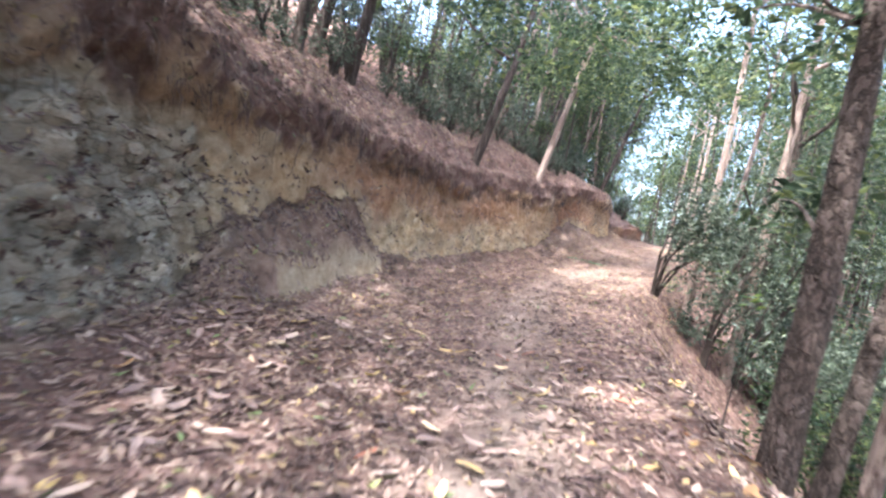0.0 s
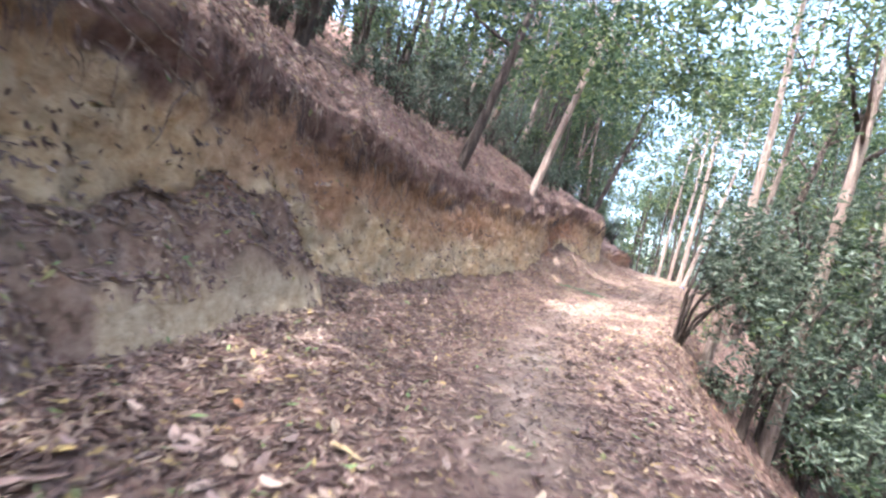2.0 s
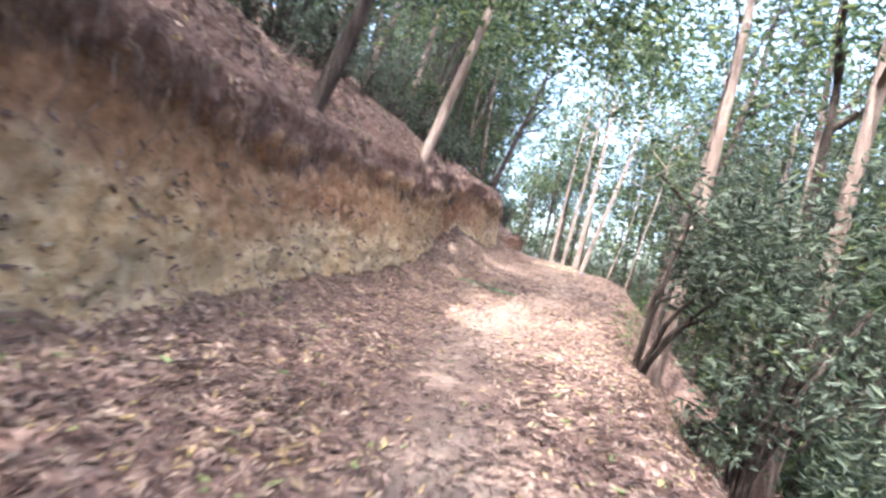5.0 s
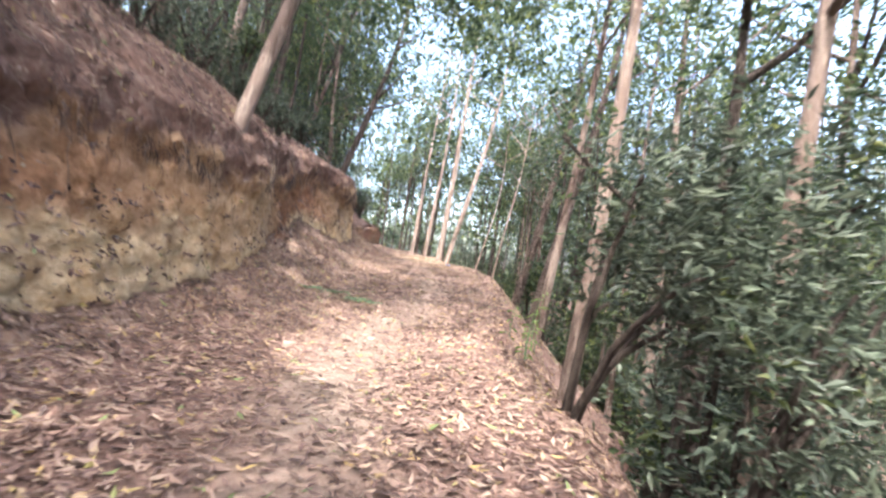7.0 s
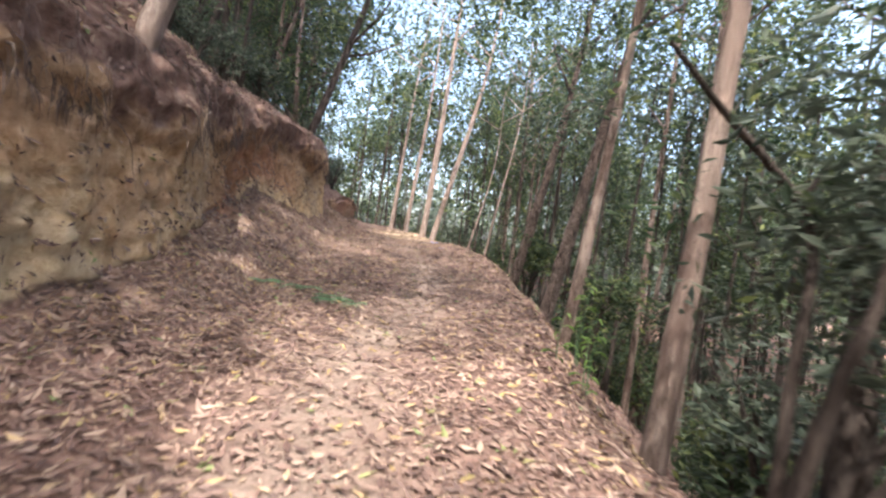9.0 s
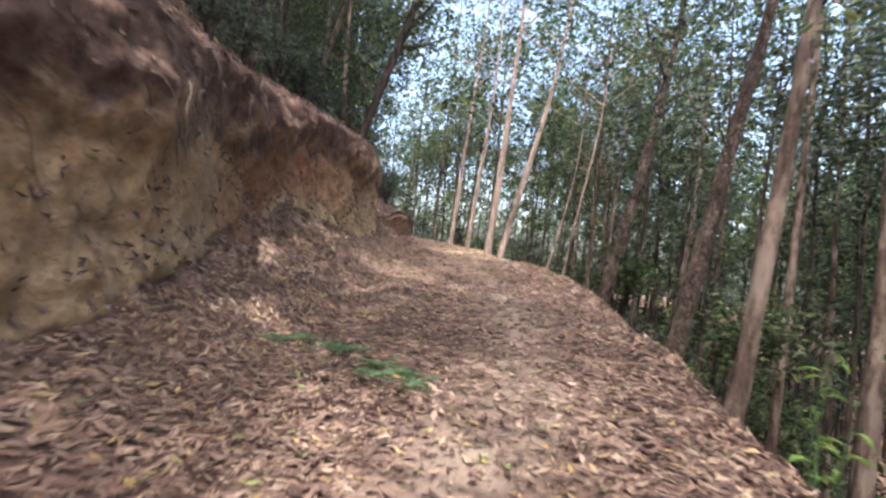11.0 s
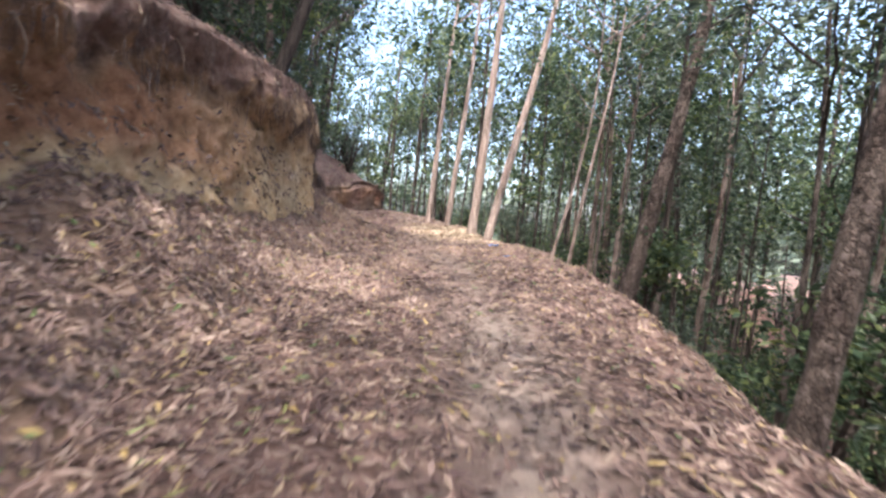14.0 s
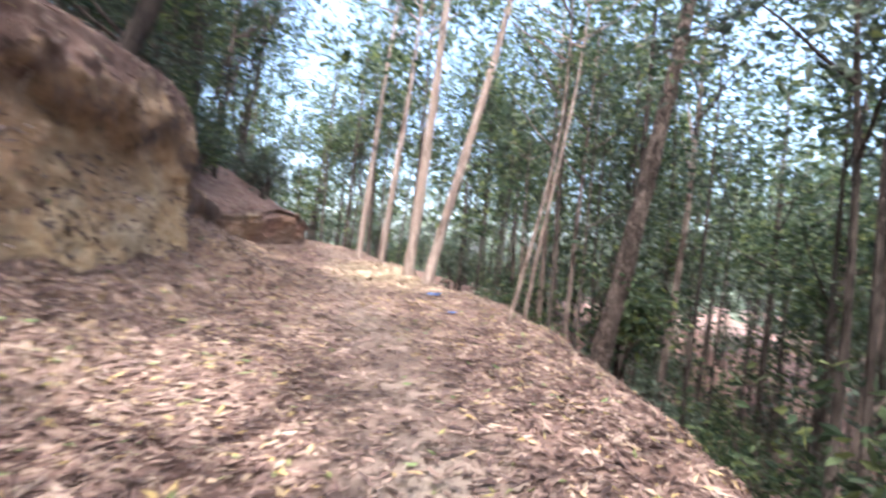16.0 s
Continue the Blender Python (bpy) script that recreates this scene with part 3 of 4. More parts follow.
    T((15.11, 26.0, 1.2), (15.8, 25.9, 5.5), 0.05, 9, BARK_PALE, FOLIAGE, "thin pale sapling on the downhill slope", r, 0.6, 16, 40)
    T((3.12, 18.1, 3.6), (3.9, 18.2, 6.6), 0.14, 11, BARK_PALE, FOLIAGE, "pale leaning tree rooted on the bank's top", r, 0.5, 40, 45)
    T((0.55, 14.55, 3.2), (1.1, 14.6, 5.4), 0.15, 9, BARK_DARK, FOLIAGE_GREY, "dark tree leaning out of the hillside", r, 0.35, 45, 45)
    T((7.8, 26.1, 4.2), (8.8, 26.1, 7.6), 0.13, 10, BARK_DARK, FOLIAGE_GREY, "dark forked tree on the end of the bank", r, 0.35, 40, 45)
    T((-2.5, 10.7, 3.7), (-2.2, 10.8, 6.0), 0.14, 9, BARK_DARK, FOLIAGE_GREY, "dark tree on the leafy hillside", r, 0.3, 45, 45)


def bush(p, r, height=2.0, wide=1.1, foliage=None, clumps=26, per=46, size=0.15, label="dense leafy bush on the downhill slope", stems=4, lean=(0, 0), slim=0.34, group="bushes of the slope", keep=False):
    """Several bent stems with leaf clumps."""
    p = np.array(p, float)
    ob = tagged(new("bush"), label, "bush", group)
    ob.location = p
    ends = []
    for j in range(stems):
        ang = r.uniform(0, 2 * np.pi)
        tip = np.array([math.cos(ang) * wide * 0.6 + lean[0], math.sin(ang) * wide * 0.6 + lean[1], height * r.uniform(0.65, 1.0)])
        m = np.linspace(0, 1, 8)
        pts = tip * m[:, None] + np.stack([0 * m, 0 * m, 0.12 * height * np.sin(m * 3)], 1) + r.normal(0, 0.03, (8, 3)) * m[:, None]
        pts[0, 2] -= 0.35
        child("stem", mesh_of("stem", *tube(pts, 0.035 * height ** 0.5 * (1 - 0.8 * m) + 0.006, 6, 0.15, j), BARK_DARK), ob)
        ends += [pts[4], pts[5], pts[6], pts[7]]
    e = np.array(ends)[r.integers(0, len(ends), clumps)] + r.normal(0, 1, (clumps, 3)) * np.array([0.38, 0.38, 0.3]) * wide
    e[:, 2] = np.maximum(e[:, 2], 0.1)
    v, f = leaves(e + p, 0.16 * wide + 0.1, per, size, r, slim=slim, keep=keep)
    child("crown", mesh_of("crown", v - p, f, foliage or FOLIAGE, False), ob)
    return ob


def wood():
    r = np.random.default_rng(11)
    spots = []
    def far_enough(p, gap):
        return all((p[0] - q[0]) ** 2 + (p[1] - q[1]) ** 2 > gap * gap for q in spots)
    def scatter(n, s0, s1, u0, u1, gap):
        out = []
        for _ in range(n * 12):
            s, u = r.uniform(s0, s1), r.uniform(u0, u1)
            p = place(s, u, ground_height(s, u))
            if far_enough(p, gap):
                spots.append(p)
                out.append(p)
                if len(out) == n:
                    break
        return out
    far = []
    def pick(a, b, chance):
        return a if r.random() < chance else b
    for s in np.arange(-7.2, 46, 2.7):
        u = r.uniform(-6.6, -4.9)
        p = place(s, u, ground_height(s, u))
        spots.append(p)
        # leafy limbs added overhead, on the sun's side, to shade the path
        over = [place(s + r.uniform(-1.8, 1.8), v, r.uniform(6.2, 8.5) + (1.2 if s > 20 else 0)) for v in ((-4.4, -2.8, -1.0, 0.8) if s < 6 else (-4.2, -2.4, -0.6, 1.2) if s < 20 else (-2.2, 0.2, 2.2) if s < 30 else (-2.4,))]
        tree(p - [0, 0, 0.2], p + [r.uniform(0.6, 1.6), r.normal(-0.3, 0.3), 5], r.uniform(0.1, 0.15), r.uniform(9, 12), pick(BARK_DARK, BARK_BROWN, 0.6), FOLIAGE,
             "tall dark tree with limbs added over the path for shade", r, 0.6, 48, 42, 0.55, 0.22, 3.4, 5, slim=0.42, steps=20, sides=9, over=over)
    for p in scatter(56, 4, 50, -17, -4.2, 1.0):
        lean = r.normal(0.12, 0.1), r.normal(0, 0.06)
        tree(p - [0, 0, 0.2], p + [lean[0] * 5, lean[1] * 5, 5], r.uniform(0.05, 0.14), r.uniform(7, 11), pick(BARK_DARK, BARK_BROWN, 0.75), pick(FOLIAGE_GREY, FOLIAGE, 0.6),
             "dark slender tree on the leafy hillside", r, r.choice([0.3, 0.5]), 34, 36, 0.45, 0.17, 2.2, 5, steps=18, sides=8)
    for p in scatter(16, 29, 45, -8, -3.6, 0.7):
        tree(p - [0, 0, 0.2], p + [r.normal(0.3, 0.3), r.normal(0, 0.25), 6], r.uniform(0.05, 0.11), r.uniform(7, 11), pick(BARK_DARK, BARK_BROWN, 0.7), FOLIAGE,
             "slender leafy tree above the far red bank", r, 0.2, 46, 36, 0.5, 0.19, 2.2, 5, slim=0.4, steps=16, sides=7)
    # tall trees whose crowns close over the path; unseen ones behind its start add shade
    for s in np.arange(-13, 46, 2.1):
        u = r.uniform(4.8, 12)
        p = place(s, u, ground_height(s, u))
        spots.append(p)
        tree(p - [0, 0, 0.2], p + [r.normal(0.1, 0.3), r.normal(0, 0.25), 6], r.uniform(0.09, 0.17), r.uniform(12, 15) - p[2] * 0.7, pick(BARK_BROWN, BARK_DARK, 0.5), FOLIAGE,
             "tall leafy tree on the downhill slope", r, 0.6, 72, 44, 0.55, 0.21, 4.0, 6, slim=0.42, steps=20, sides=9)
    for p in scatter(46, -2, 45, 6.0, 26, 1.5):
        h = r.uniform(8, 14) + max(0, -p[2]) * 0.6
        tree(p - [0, 0, 0.2], p + [r.normal(0.2, 0.3), r.normal(0, 0.25), 6], r.uniform(0.05, 0.14), h, pick(BARK_DARK, BARK_BROWN, 0.7), pick(FOLIAGE, FOLIAGE_GREY, 0.7),
             "slender leafy tree on the downhill slope", r, r.choice([0.2, 0.45]), 58, 40, 0.5, 0.21, 2.3, 5, slim=0.42, steps=18, sides=8)
    for p in scatter(130, 36, 78, -26, 34, 1.1):
        if abs(p[0] - np.interp(p[1], CURVE[:, 1], CURVE[:, 0])) < 2.4:
            continue
        tree(p - [0, 0, 0.2], p + [r.normal(0.25, 0.3), r.normal(0, 0.25), 6], r.uniform(0.05, 0.13), r.uniform(10, 15) + max(0, 2 - p[2]) * 0.6, pick(BARK_DARK, BARK_BROWN, 0.7), pick(FOLIAGE, FOLIAGE_GREY, 0.6),
             "tall thin tree far along the path", r, r.choice([0.2, 0.5]), 50, 28, 0.55, 0.28, 2.4, 3, slim=0.55, steps=12, sides=6, bag=far)
    for p in scatter(8, 26, 46, 8, 17, 1.3):
        tree(p - [0, 0, 0.2], p + [r.normal(0.2, 0.3), r.normal(0, 0.25), 6], r.uniform(0.1, 0.16), r.uniform(13, 16) + max(0, -p[2]) * 0.6, BARK_DARK, FOLIAGE,
             "tall dark tree with a heavy crown below the path", r, 0.5, 56, 42, 0.5, 0.22, 3.0, 6, slim=0.46, steps=18, sides=8)
    # thin dark poles between path and valley, and behind the bend
    for p in scatter(46, 22, 48, 4.6, 20, 0.9) + scatter(30, 44, 66, -9, 10, 0.9) + scatter(26, 16, 44, -12, -4.4, 0.8):
        if abs(p[0] - np.interp(p[1], CURVE[:, 1], CURVE[:, 0])) < 2.4:
            continue
        tree(p - [0, 0, 0.2], p + [r.normal(0.2, 0.25), r.normal(0, 0.25), 6], r.uniform(0.035, 0.09), r.uniform(9, 14) + max(0, -p[2]) * 0.6, BARK_DARK, FOLIAGE_GREY,
             "thin dark pole-like tree with a high crown", r, 0.6, 22, 28, 0.45, 0.2, 2.0, 2, slim=0.4, steps=12, sides=6, bend=0.5)
    for p in scatter(60, 12, 46, 14, 42, 1.6):
        tree(p - [0, 0, 0.2], p + [r.normal(0.25, 0.3), r.normal(0, 0.25), 6], r.uniform(0.06, 0.13), r.uniform(9, 13) + max(0, -p[2]) * 0.6, BARK_DARK, pick(FOLIAGE, FOLIAGE_GREY, 0.6),
             "slender leafy tree deep on the downhill slope", r, r.choice([0.15, 0.4]), 62, 28, 0.65, 0.31, 2.6, 3, slim=0.58, steps=12, sides=6, bag=far)
    # unseen trees round the start, added to keep sun off the ground
    for p in scatter(14, -14, 0, 3.5, 14, 2.2) + scatter(10, -14, 3, -14, -5, 2.2):
        tree(p - [0, 0, 0.2], p + [r.normal(0, 0.3), r.normal(0, 0.25), 6], r.uniform(0.1, 0.17), r.uniform(10, 14), BARK_BROWN, FOLIAGE, "unseen leafy tree added behind the path's start for shade", r, 0.4, 40, 28, 0.75, 0.34, 3.4, 4, slim=0.42, steps=12, sides=7, bag=far)
    for x, y in ((15.2, 49.5), (21.6, 51.0), (20.9, 46.0), (13.6, 44.0), (24.0, 48.5), (18.2, 58.5), (22.6, 56.0), (11.0, 47.5), (11.6, 38.6), (12.9, 41.6), (10.4, 35.4), (13.6, 46.6), (9.6, 39.5)):
        p = np.array((x, y, 2.2))
        tree(p, p + [r.normal(0.25, 0.3), r.normal(0, 0.25), 6], r.uniform(0.1, 0.14), r.uniform(16, 20), BARK_BROWN, FOLIAGE, "tall thin tree far along the path", r, 0.4, 80, 28, 0.6, 0.26, 3.4, 4, slim=0.45, steps=12, sides=6, bag=far)
    wv, wf = merged([w for w, _ in far])
    lv, lf = merged([c for _, c in far])
    me = mesh_of("far_trees", np.concatenate([wv, lv]), np.concatenate([wf, lf + len(wv)]), BARK_DARK)
    me.materials.append(FOLIAGE)
    me.polygons.foreach_set("material_index", np.repeat(np.array([0, 1], np.int32), (len(wf), len(lf))))
    tagged(new("far_trees", me), "dense far wood of thin dark trunks and green crowns, with unseen shade trees behind the start", "trees", "", "stuff")
    # undergrowth below the path
    for p in scatter(26, -1, 14, 8.5, 19, 1.3) + scatter(60, 15, 44, 4.8, 17, 1.15) + scatter(32, 20, 48, 12, 26, 1.4):
        bush(p, r, r.uniform(1.4, 3.4), r.uniform(0.8, 1.5), pick(FOLIAGE, FOLIAGE_GREY, 0.6), 30, 36, 0.2, slim=0.42)
    for p in scatter(40, 3, 34, -7.5, -4.7, 0.9) + scatter(14, 20, 46, -14, -5.2, 1.3):
        bush(p, r, r.uniform(1.2, 2.4), r.uniform(0.7, 1.2), pick(FOLIAGE_GREY, FOLIAGE, 0.6), 22, 36, 0.15, "leafy undergrowth among the hillside trees", group="bushes of the hillside")
    for p in scatter(44, 4, 24, -6.0, -3.9, 0.5):
        bush(p, r, r.uniform(0.35, 0.9), r.uniform(0.4, 0.75), FOLIAGE_GREY, 14, 28, 0.1, "low grey-green undergrowth on the leafy hillside", group="bushes of the hillside")
    for s in np.arange(29.6, 47, 0.65):
        u = along(FOOT, s) - r.uniform(0.7, 2.4)
        section = np.array(profile(s))
        p = place(s, u, float(np.interp(u, section[:21:-1, 0], section[:21:-1, 1])))
        bush(p, r, r.uniform(0.6, 1.6), r.uniform(0.5, 0.9), pick(FOLIAGE, FOLIAGE_GREY, 0.6), 18, 32, 0.14, "leafy undergrowth on top of the far red bank", group="bushes of the hillside", keep=True)
    for p in scatter(26, 44, 70, -18, 22, 1.6):
        if abs(p[0] - np.interp(p[1], CURVE[:, 1], CURVE[:, 0])) > 3:
            bush(p, r, r.uniform(1.5, 3), r.uniform(1, 1.6), FOLIAGE, 30, 36, 0.24, "leafy undergrowth far along the path", group="far bushes")


def dome_shrub(p, crown, radius, r, foliage, label, clumps=80, per=60, stems=6, size=0.16):
    """Bent stems from p that carry a rounded, ragged crown round another place."""
    p, crown = np.array(p, float), np.array(crown, float)
    ob = tagged(new("shrub"), label, "shrub", "shrubs at the edge")
    ob.location = p
    ends = []
    for j in range(stems):
        a = r.normal(0, 1, 3)
        a = a / np.linalg.norm(a) * radius * 0.75
        tip = crown + a - p
        m = np.linspace(0, 1, 9)
        pts = tip * m[:, None] + np.array([-0.12, -0.05, 0.3]) * np.sin(m * 3.1)[:, None] + r.normal(0, 0.035, (9, 3)) * m[:, None]
        pts[0] += (r.normal(0, 0.06), r.normal(0, 0.06), -0.45)
        child("stem", mesh_of("stem", *tube(pts, 0.034 * (1 - 0.75 * m) + 0.008, 7, 0.2, j), BARK_DARK), ob)
        ends.append(pts[-1])
    e = r.normal(0, 1, (clumps, 3))
    e = e / np.linalg.norm(e, axis=1)[:, None] * radius * r.uniform(0.4, 1.25, (clumps, 1)) + crown
    e = e[e[:, 2] > crown[2] - radius[2] * 0.75]
    v, f = leaves(e, 0.24, int(per * 0.8), size, r, droop=0.5, slim=0.3)
    child("crown", mesh_of("crown", v - p, f, foliage, False), ob)
    return ob


def shrub_by_path():
    r = np.random.default_rng(5)
    dome_shrub((5.5, 12.54, 0.35), (6.2, 12.0, 2.25), np.array([1.15, 1.15, 1.0]), r, FOLIAGE_GREY, "large grey-green shrub with dark bent stems at the path's edge", 95, 60, 6)
    dome_shrub((6.45, 11.5, -0.75), (6.7, 11.0, 1.2), np.array([0.95, 0.9, 1.15]), r, FOLIAGE_GREY, "grey-green shrub just below the path's edge", 46, 44, 5)
    dome_shrub((7.9, 12.6, -1.4), (8.3, 11.4, 2.4), np.array([1.5, 1.3, 1.2]), r, FOLIAGE_GREY, "broad shrub below the path's edge", 60, 54, 7)
    dome_shrub((8.0, 10.6, -2.3), (8.2, 10.0, -0.2), np.array([1.3, 1.2, 0.9]), r, FOLIAGE_GREY, "bluish green shrub low on the slope", 70, 56, 6)
    dome_shrub((7.0, 8.2, -3.0), (7.0, 8.0, -1.3), np.array([1.1, 1.1, 0.9]), r, FOLIAGE, "leafy green shrub low on the slope", 60, 56, 6)
    dome_shrub((6.2, 12.0, -0.35), (6.3, 11.8, 0.0), np.array([0.4, 0.4, 0.3]), r, FOLIAGE_GREY, "small glossy shrub under a larger one", 16, 40, 4)


def far_woods():
    """The wooded hills across the valley, too far to count."""
    r = np.random.default_rng(21)
    c = []
    for _ in range(1700):
        a = r.uniform(-0.6, 2.9)
        d = r.uniform(60, 120)
        z = -20 + (d - 45) * 0.42 + r.uniform(0, 10)
        c.append((10 + d * math.sin(a), 20 + d * math.cos(a), z))
    v, f = leaves(np.array(c), 1.8, 26, 1.3, r, slim=0.8)
    tagged(new("far_woods", mesh_of("far_woods", v, f, FOLIAGE_GREY, False)), "hazy distant woods across the valley", "woods", "", "stuff")


# ---- litter ----
def litter(name, count, c0, c1, s0, s1, lo, hi, weight, label, seed, lift=0.012, plain_leaf=False, material=None):
    """Loose curled leaves strewn over the sheet between two columns."""
    r = np.random.default_rng(seed)
    i0, i1 = np.searchsorted(STATIONS, (s0, s1))
    A, B, C = GRID[i0:i1, c0:c1], GRID[i0:i1, c0 + 1:c1 + 1], GRID[i0 + 1:i1 + 1, c0:c1]
    nrm = np.cross(C - A, B - A)
    nrm *= np.sign(nrm[..., 2:3]) + (nrm[..., 2:3] == 0)
    area = np.linalg.norm(nrm, axis=2)
    up = nrm[..., 2] / (area + 1e-9)
    w = area * weight(S[i0:i1, c0:c1], U[i0:i1, c0:c1], up) * np.clip(0.9 + 0.45 * N1[i0:i1, c0:c1], 0.4, 1.4)
    k = r.choice(w.size, count, p=w.ravel() / w.sum())
    a, b, c, n = (q.reshape(-1, 3)[k] for q in (A, B, C, nrm))
    x, y = r.random((count, 1)), r.random((count, 1))
    n = n / (np.linalg.norm(n, axis=1)[:, None] + 1e-9)
    p = a + (b - a) * x + (c - a) * y + n * (lift * r.uniform(0.3, 2.6, (count, 1)))
    n = n + r.normal(0, 0.2, (count, 3))
    n /= np.linalg.norm(n, axis=1)[:, None]
    ax = np.cross(n, r.normal(0, 1, (count, 3)))
    ax /= np.linalg.norm(ax, axis=1)[:, None]
    sd = np.cross(n, ax)
    L = r.uniform(lo, hi, (count, 1))
    W = L * r.uniform(0.22, 0.4, (count, 1)) * 0.5
    curl = L * r.uniform(-0.1, 0.22, (count, 1))
    cup = W * r.uniform(-0.2, 0.6, (count, 1))
    v = np.stack([p - ax * L * 0.5 + n * curl, p - ax * L * 0.12 + sd * W + n * cup, p + ax * L * 0.5 + n * curl * 0.7, p - ax * L * 0.12 - sd * W + n * cup, p - ax * L * 0.05], 1).reshape(-1, 3)
    if plain_leaf:
        v = v.reshape(-1, 5, 3)[:, :4].reshape(-1, 3)
        return tagged(new(name, mesh_of(name, v, np.arange(4 * count).reshape(count, 4), material or LITTER, False)), label, "fallen leaves", "", "stuff")
    q = np.arange(count)[:, None] * 5
    f = np.stack([q + [0, 4, 1], q + [1, 4, 2], q + [2, 4, 3], q + [3, 4, 0]], 1).reshape(-1, 3)
    return tagged(new(name, mesh_of(name, v, f, material or LITTER, False)), label, "fallen leaves", "", "stuff")


def strew():
    flat = lambda s, u, up: np.clip((up - 0.35) * 4, 0.02, 1)
    path = lambda s, u, up: np.clip((up - 0.35) * 4, 0.002, 1) * (1 - 0.6 * np.exp(-((u - 0.15 - 0.3 * np.sin(s * 0.35)) / 0.5) ** 2)) * (1 - 0.85 * np.exp(-((s - 33) / 2.2) ** 2 - ((u - 1.0) / 0.9) ** 2))
    litter("leaf_litter", 56000, KNOT[7], KNOT[18], -2.5, 12, 0.05, 0.13, path, "brown and tan dry leaves strewn over the path", 1)
    litter("leaf_litter", 74000, KNOT[7], KNOT[18], 12, 34, 0.05, 0.13, path, "brown and tan dry leaves strewn over the path", 2, plain_leaf=True)
    litter("leaf_litter", 9000, KNOT[6], KNOT[17], 34, 60, 0.1, 0.2, flat, "dry leaves strewn far along the path", 3, plain_leaf=True)
    litter("leaf_litter", 38000, KNOT[20], KNOT[25], -3, 36, 0.05, 0.13, lambda s, u, up: np.clip(up * 1.6, 0.75, 1), "dark dry leaves strewn over the hillside", 4, plain_leaf=True)
    litter("leaf_litter", 16000, KNOT[4], KNOT[7], -2, 34, 0.1, 0.2, flat, "dry leaves strewn down the slope", 5, plain_leaf=True)
    litter("leaf_litter", 7000, KNOT[19], KNOT[24], -2, 8, 0.05, 0.12, lambda s, u, up: 0.6 + up * 0.4, "dry leaves and bits matted over the bank's brow", 7, 0.03)
    litter("straw_litter", 5000, KNOT[7], KNOT[12], 30, 36.5, 0.08, 0.2, lambda s, u, up: np.exp(-((s - 33) / 1.8) ** 2 - ((u - 1.0) / 0.8) ** 2) + 0.001, "pale dry straw on the path below the pale trees", 8, plain_leaf=True, material=STRAW)
    heap = lambda s, u, up: np.clip((up - 0.3) * 4, 0.002, 1)
    litter("leaf_litter", 3800, KNOT[12], KNOT[19], 4.8, 8.6, 0.05, 0.12, heap, "brown dry leaves on the fallen block of earth", 9, plain_leaf=True)
    litter("leaf_litter", 7000, KNOT[12], KNOT[19], 17, 27, 0.05, 0.13, heap, "brown dry leaves on the slumped earth at the bank's foot", 10, plain_leaf=True)
    litter("leaf_litter", 11000, KNOT[21], KNOT[24], 0, 15, 0.04, 0.11, lambda s, u, up: np.clip(up * 1.6, 0.6, 1), "dark dry leaves and twigs over the bank's brow", 11, plain_leaf=True)
    litter("leaf_litter", 900, KNOT[16], KNOT[20], -2, 34, 0.05, 0.11, lambda s, u, up: 0.3 + up * 0, "dry leaves caught on the bank", 6, plain_leaf=True)


# ---- the bank's roots and stones ----
ROOTS = leaf_material("dead_roots", [(0.0, (0.05, 0.034, 0.03)), (0.5, (0.11, 0.074, 0.062)), (0.9, (0.2, 0.142, 0.115)), (1.0, (0.4, 0.31, 0.24))], 0.0, 0.8)


STRAW = leaf_material("straw", [(0.0, (0.14, 0.095, 0.065)), (0.6, (0.3, 0.22, 0.15)), (1.0, (0.48, 0.39, 0.27))], 0.15, 0.7)


def outward(i):
    k = int(np.clip((STATIONS[i] + START) / 0.05, 0, len(HEADING) - 1))
    return np.array([HEADING[k, 1], -HEADING[k, 0], 0.0])


def root_fringe(count, c0, c1, s0, s1, lo, hi, label, seed, material=None, name="root_fringe"):
    """Fine dead roots and straw that hang down the bank."""
    r = np.random.default_rng(seed)
    i0, i1 = np.searchsorted(STATIONS, (s0, s1))
    i, c = r.integers(i0, i1, count), r.integers(c0, c1, count)
    thick = N1[i, c] + 0.6 * N2[i, c] + r.normal(0, 0.15, count) > 0.05
    i, c = i[thick], c[thick]
    n = len(i)
    k = np.clip(((STATIONS[i] + START) / 0.05).astype(int), 0, len(HEADING) - 1)
    o = np.stack([HEADING[k, 1], -HEADING[k, 0], 0 * k], 1)
    a = np.stack([HEADING[k, 0], HEADING[k, 1], 0 * k], 1)
    p = GRID[i, c] + a * r.uniform(-0.05, 0.05, (n, 1)) + o * 0.01
    L = r.uniform(lo, hi, (n, 1))
    bend = o * r.uniform(0.05, 0.5, (n, 1)) + a * r.normal(0, 0.65, (n, 1))
    down = np.array([0, 0, -1.0])
    w = a * r.uniform(0.003, 0.008, (n, 1)) + o * r.uniform(-0.004, 0.004, (n, 1))
    rows = []
    for m in (0.0, 0.35, 0.7, 1.0):
        q = p + bend * L * m * (1.25 - 0.8 * m) + down * L * m * (0.35 + 0.6 * m)
        rows += [q - w * (1.15 - m), q + w * (1.15 - m)]
    v = np.stack(rows, 1).reshape(-1, 3)
    b = np.arange(n)[:, None] * 8
    f = np.stack([b + [0, 1, 3, 2], b + [2, 3, 5, 4], b + [4, 5, 7, 6]], 1).reshape(-1, 4)
    return tagged(new(name, mesh_of(name, v, f, material or ROOTS, False)), label, "roots" if material is None else "straw", "", "stuff")


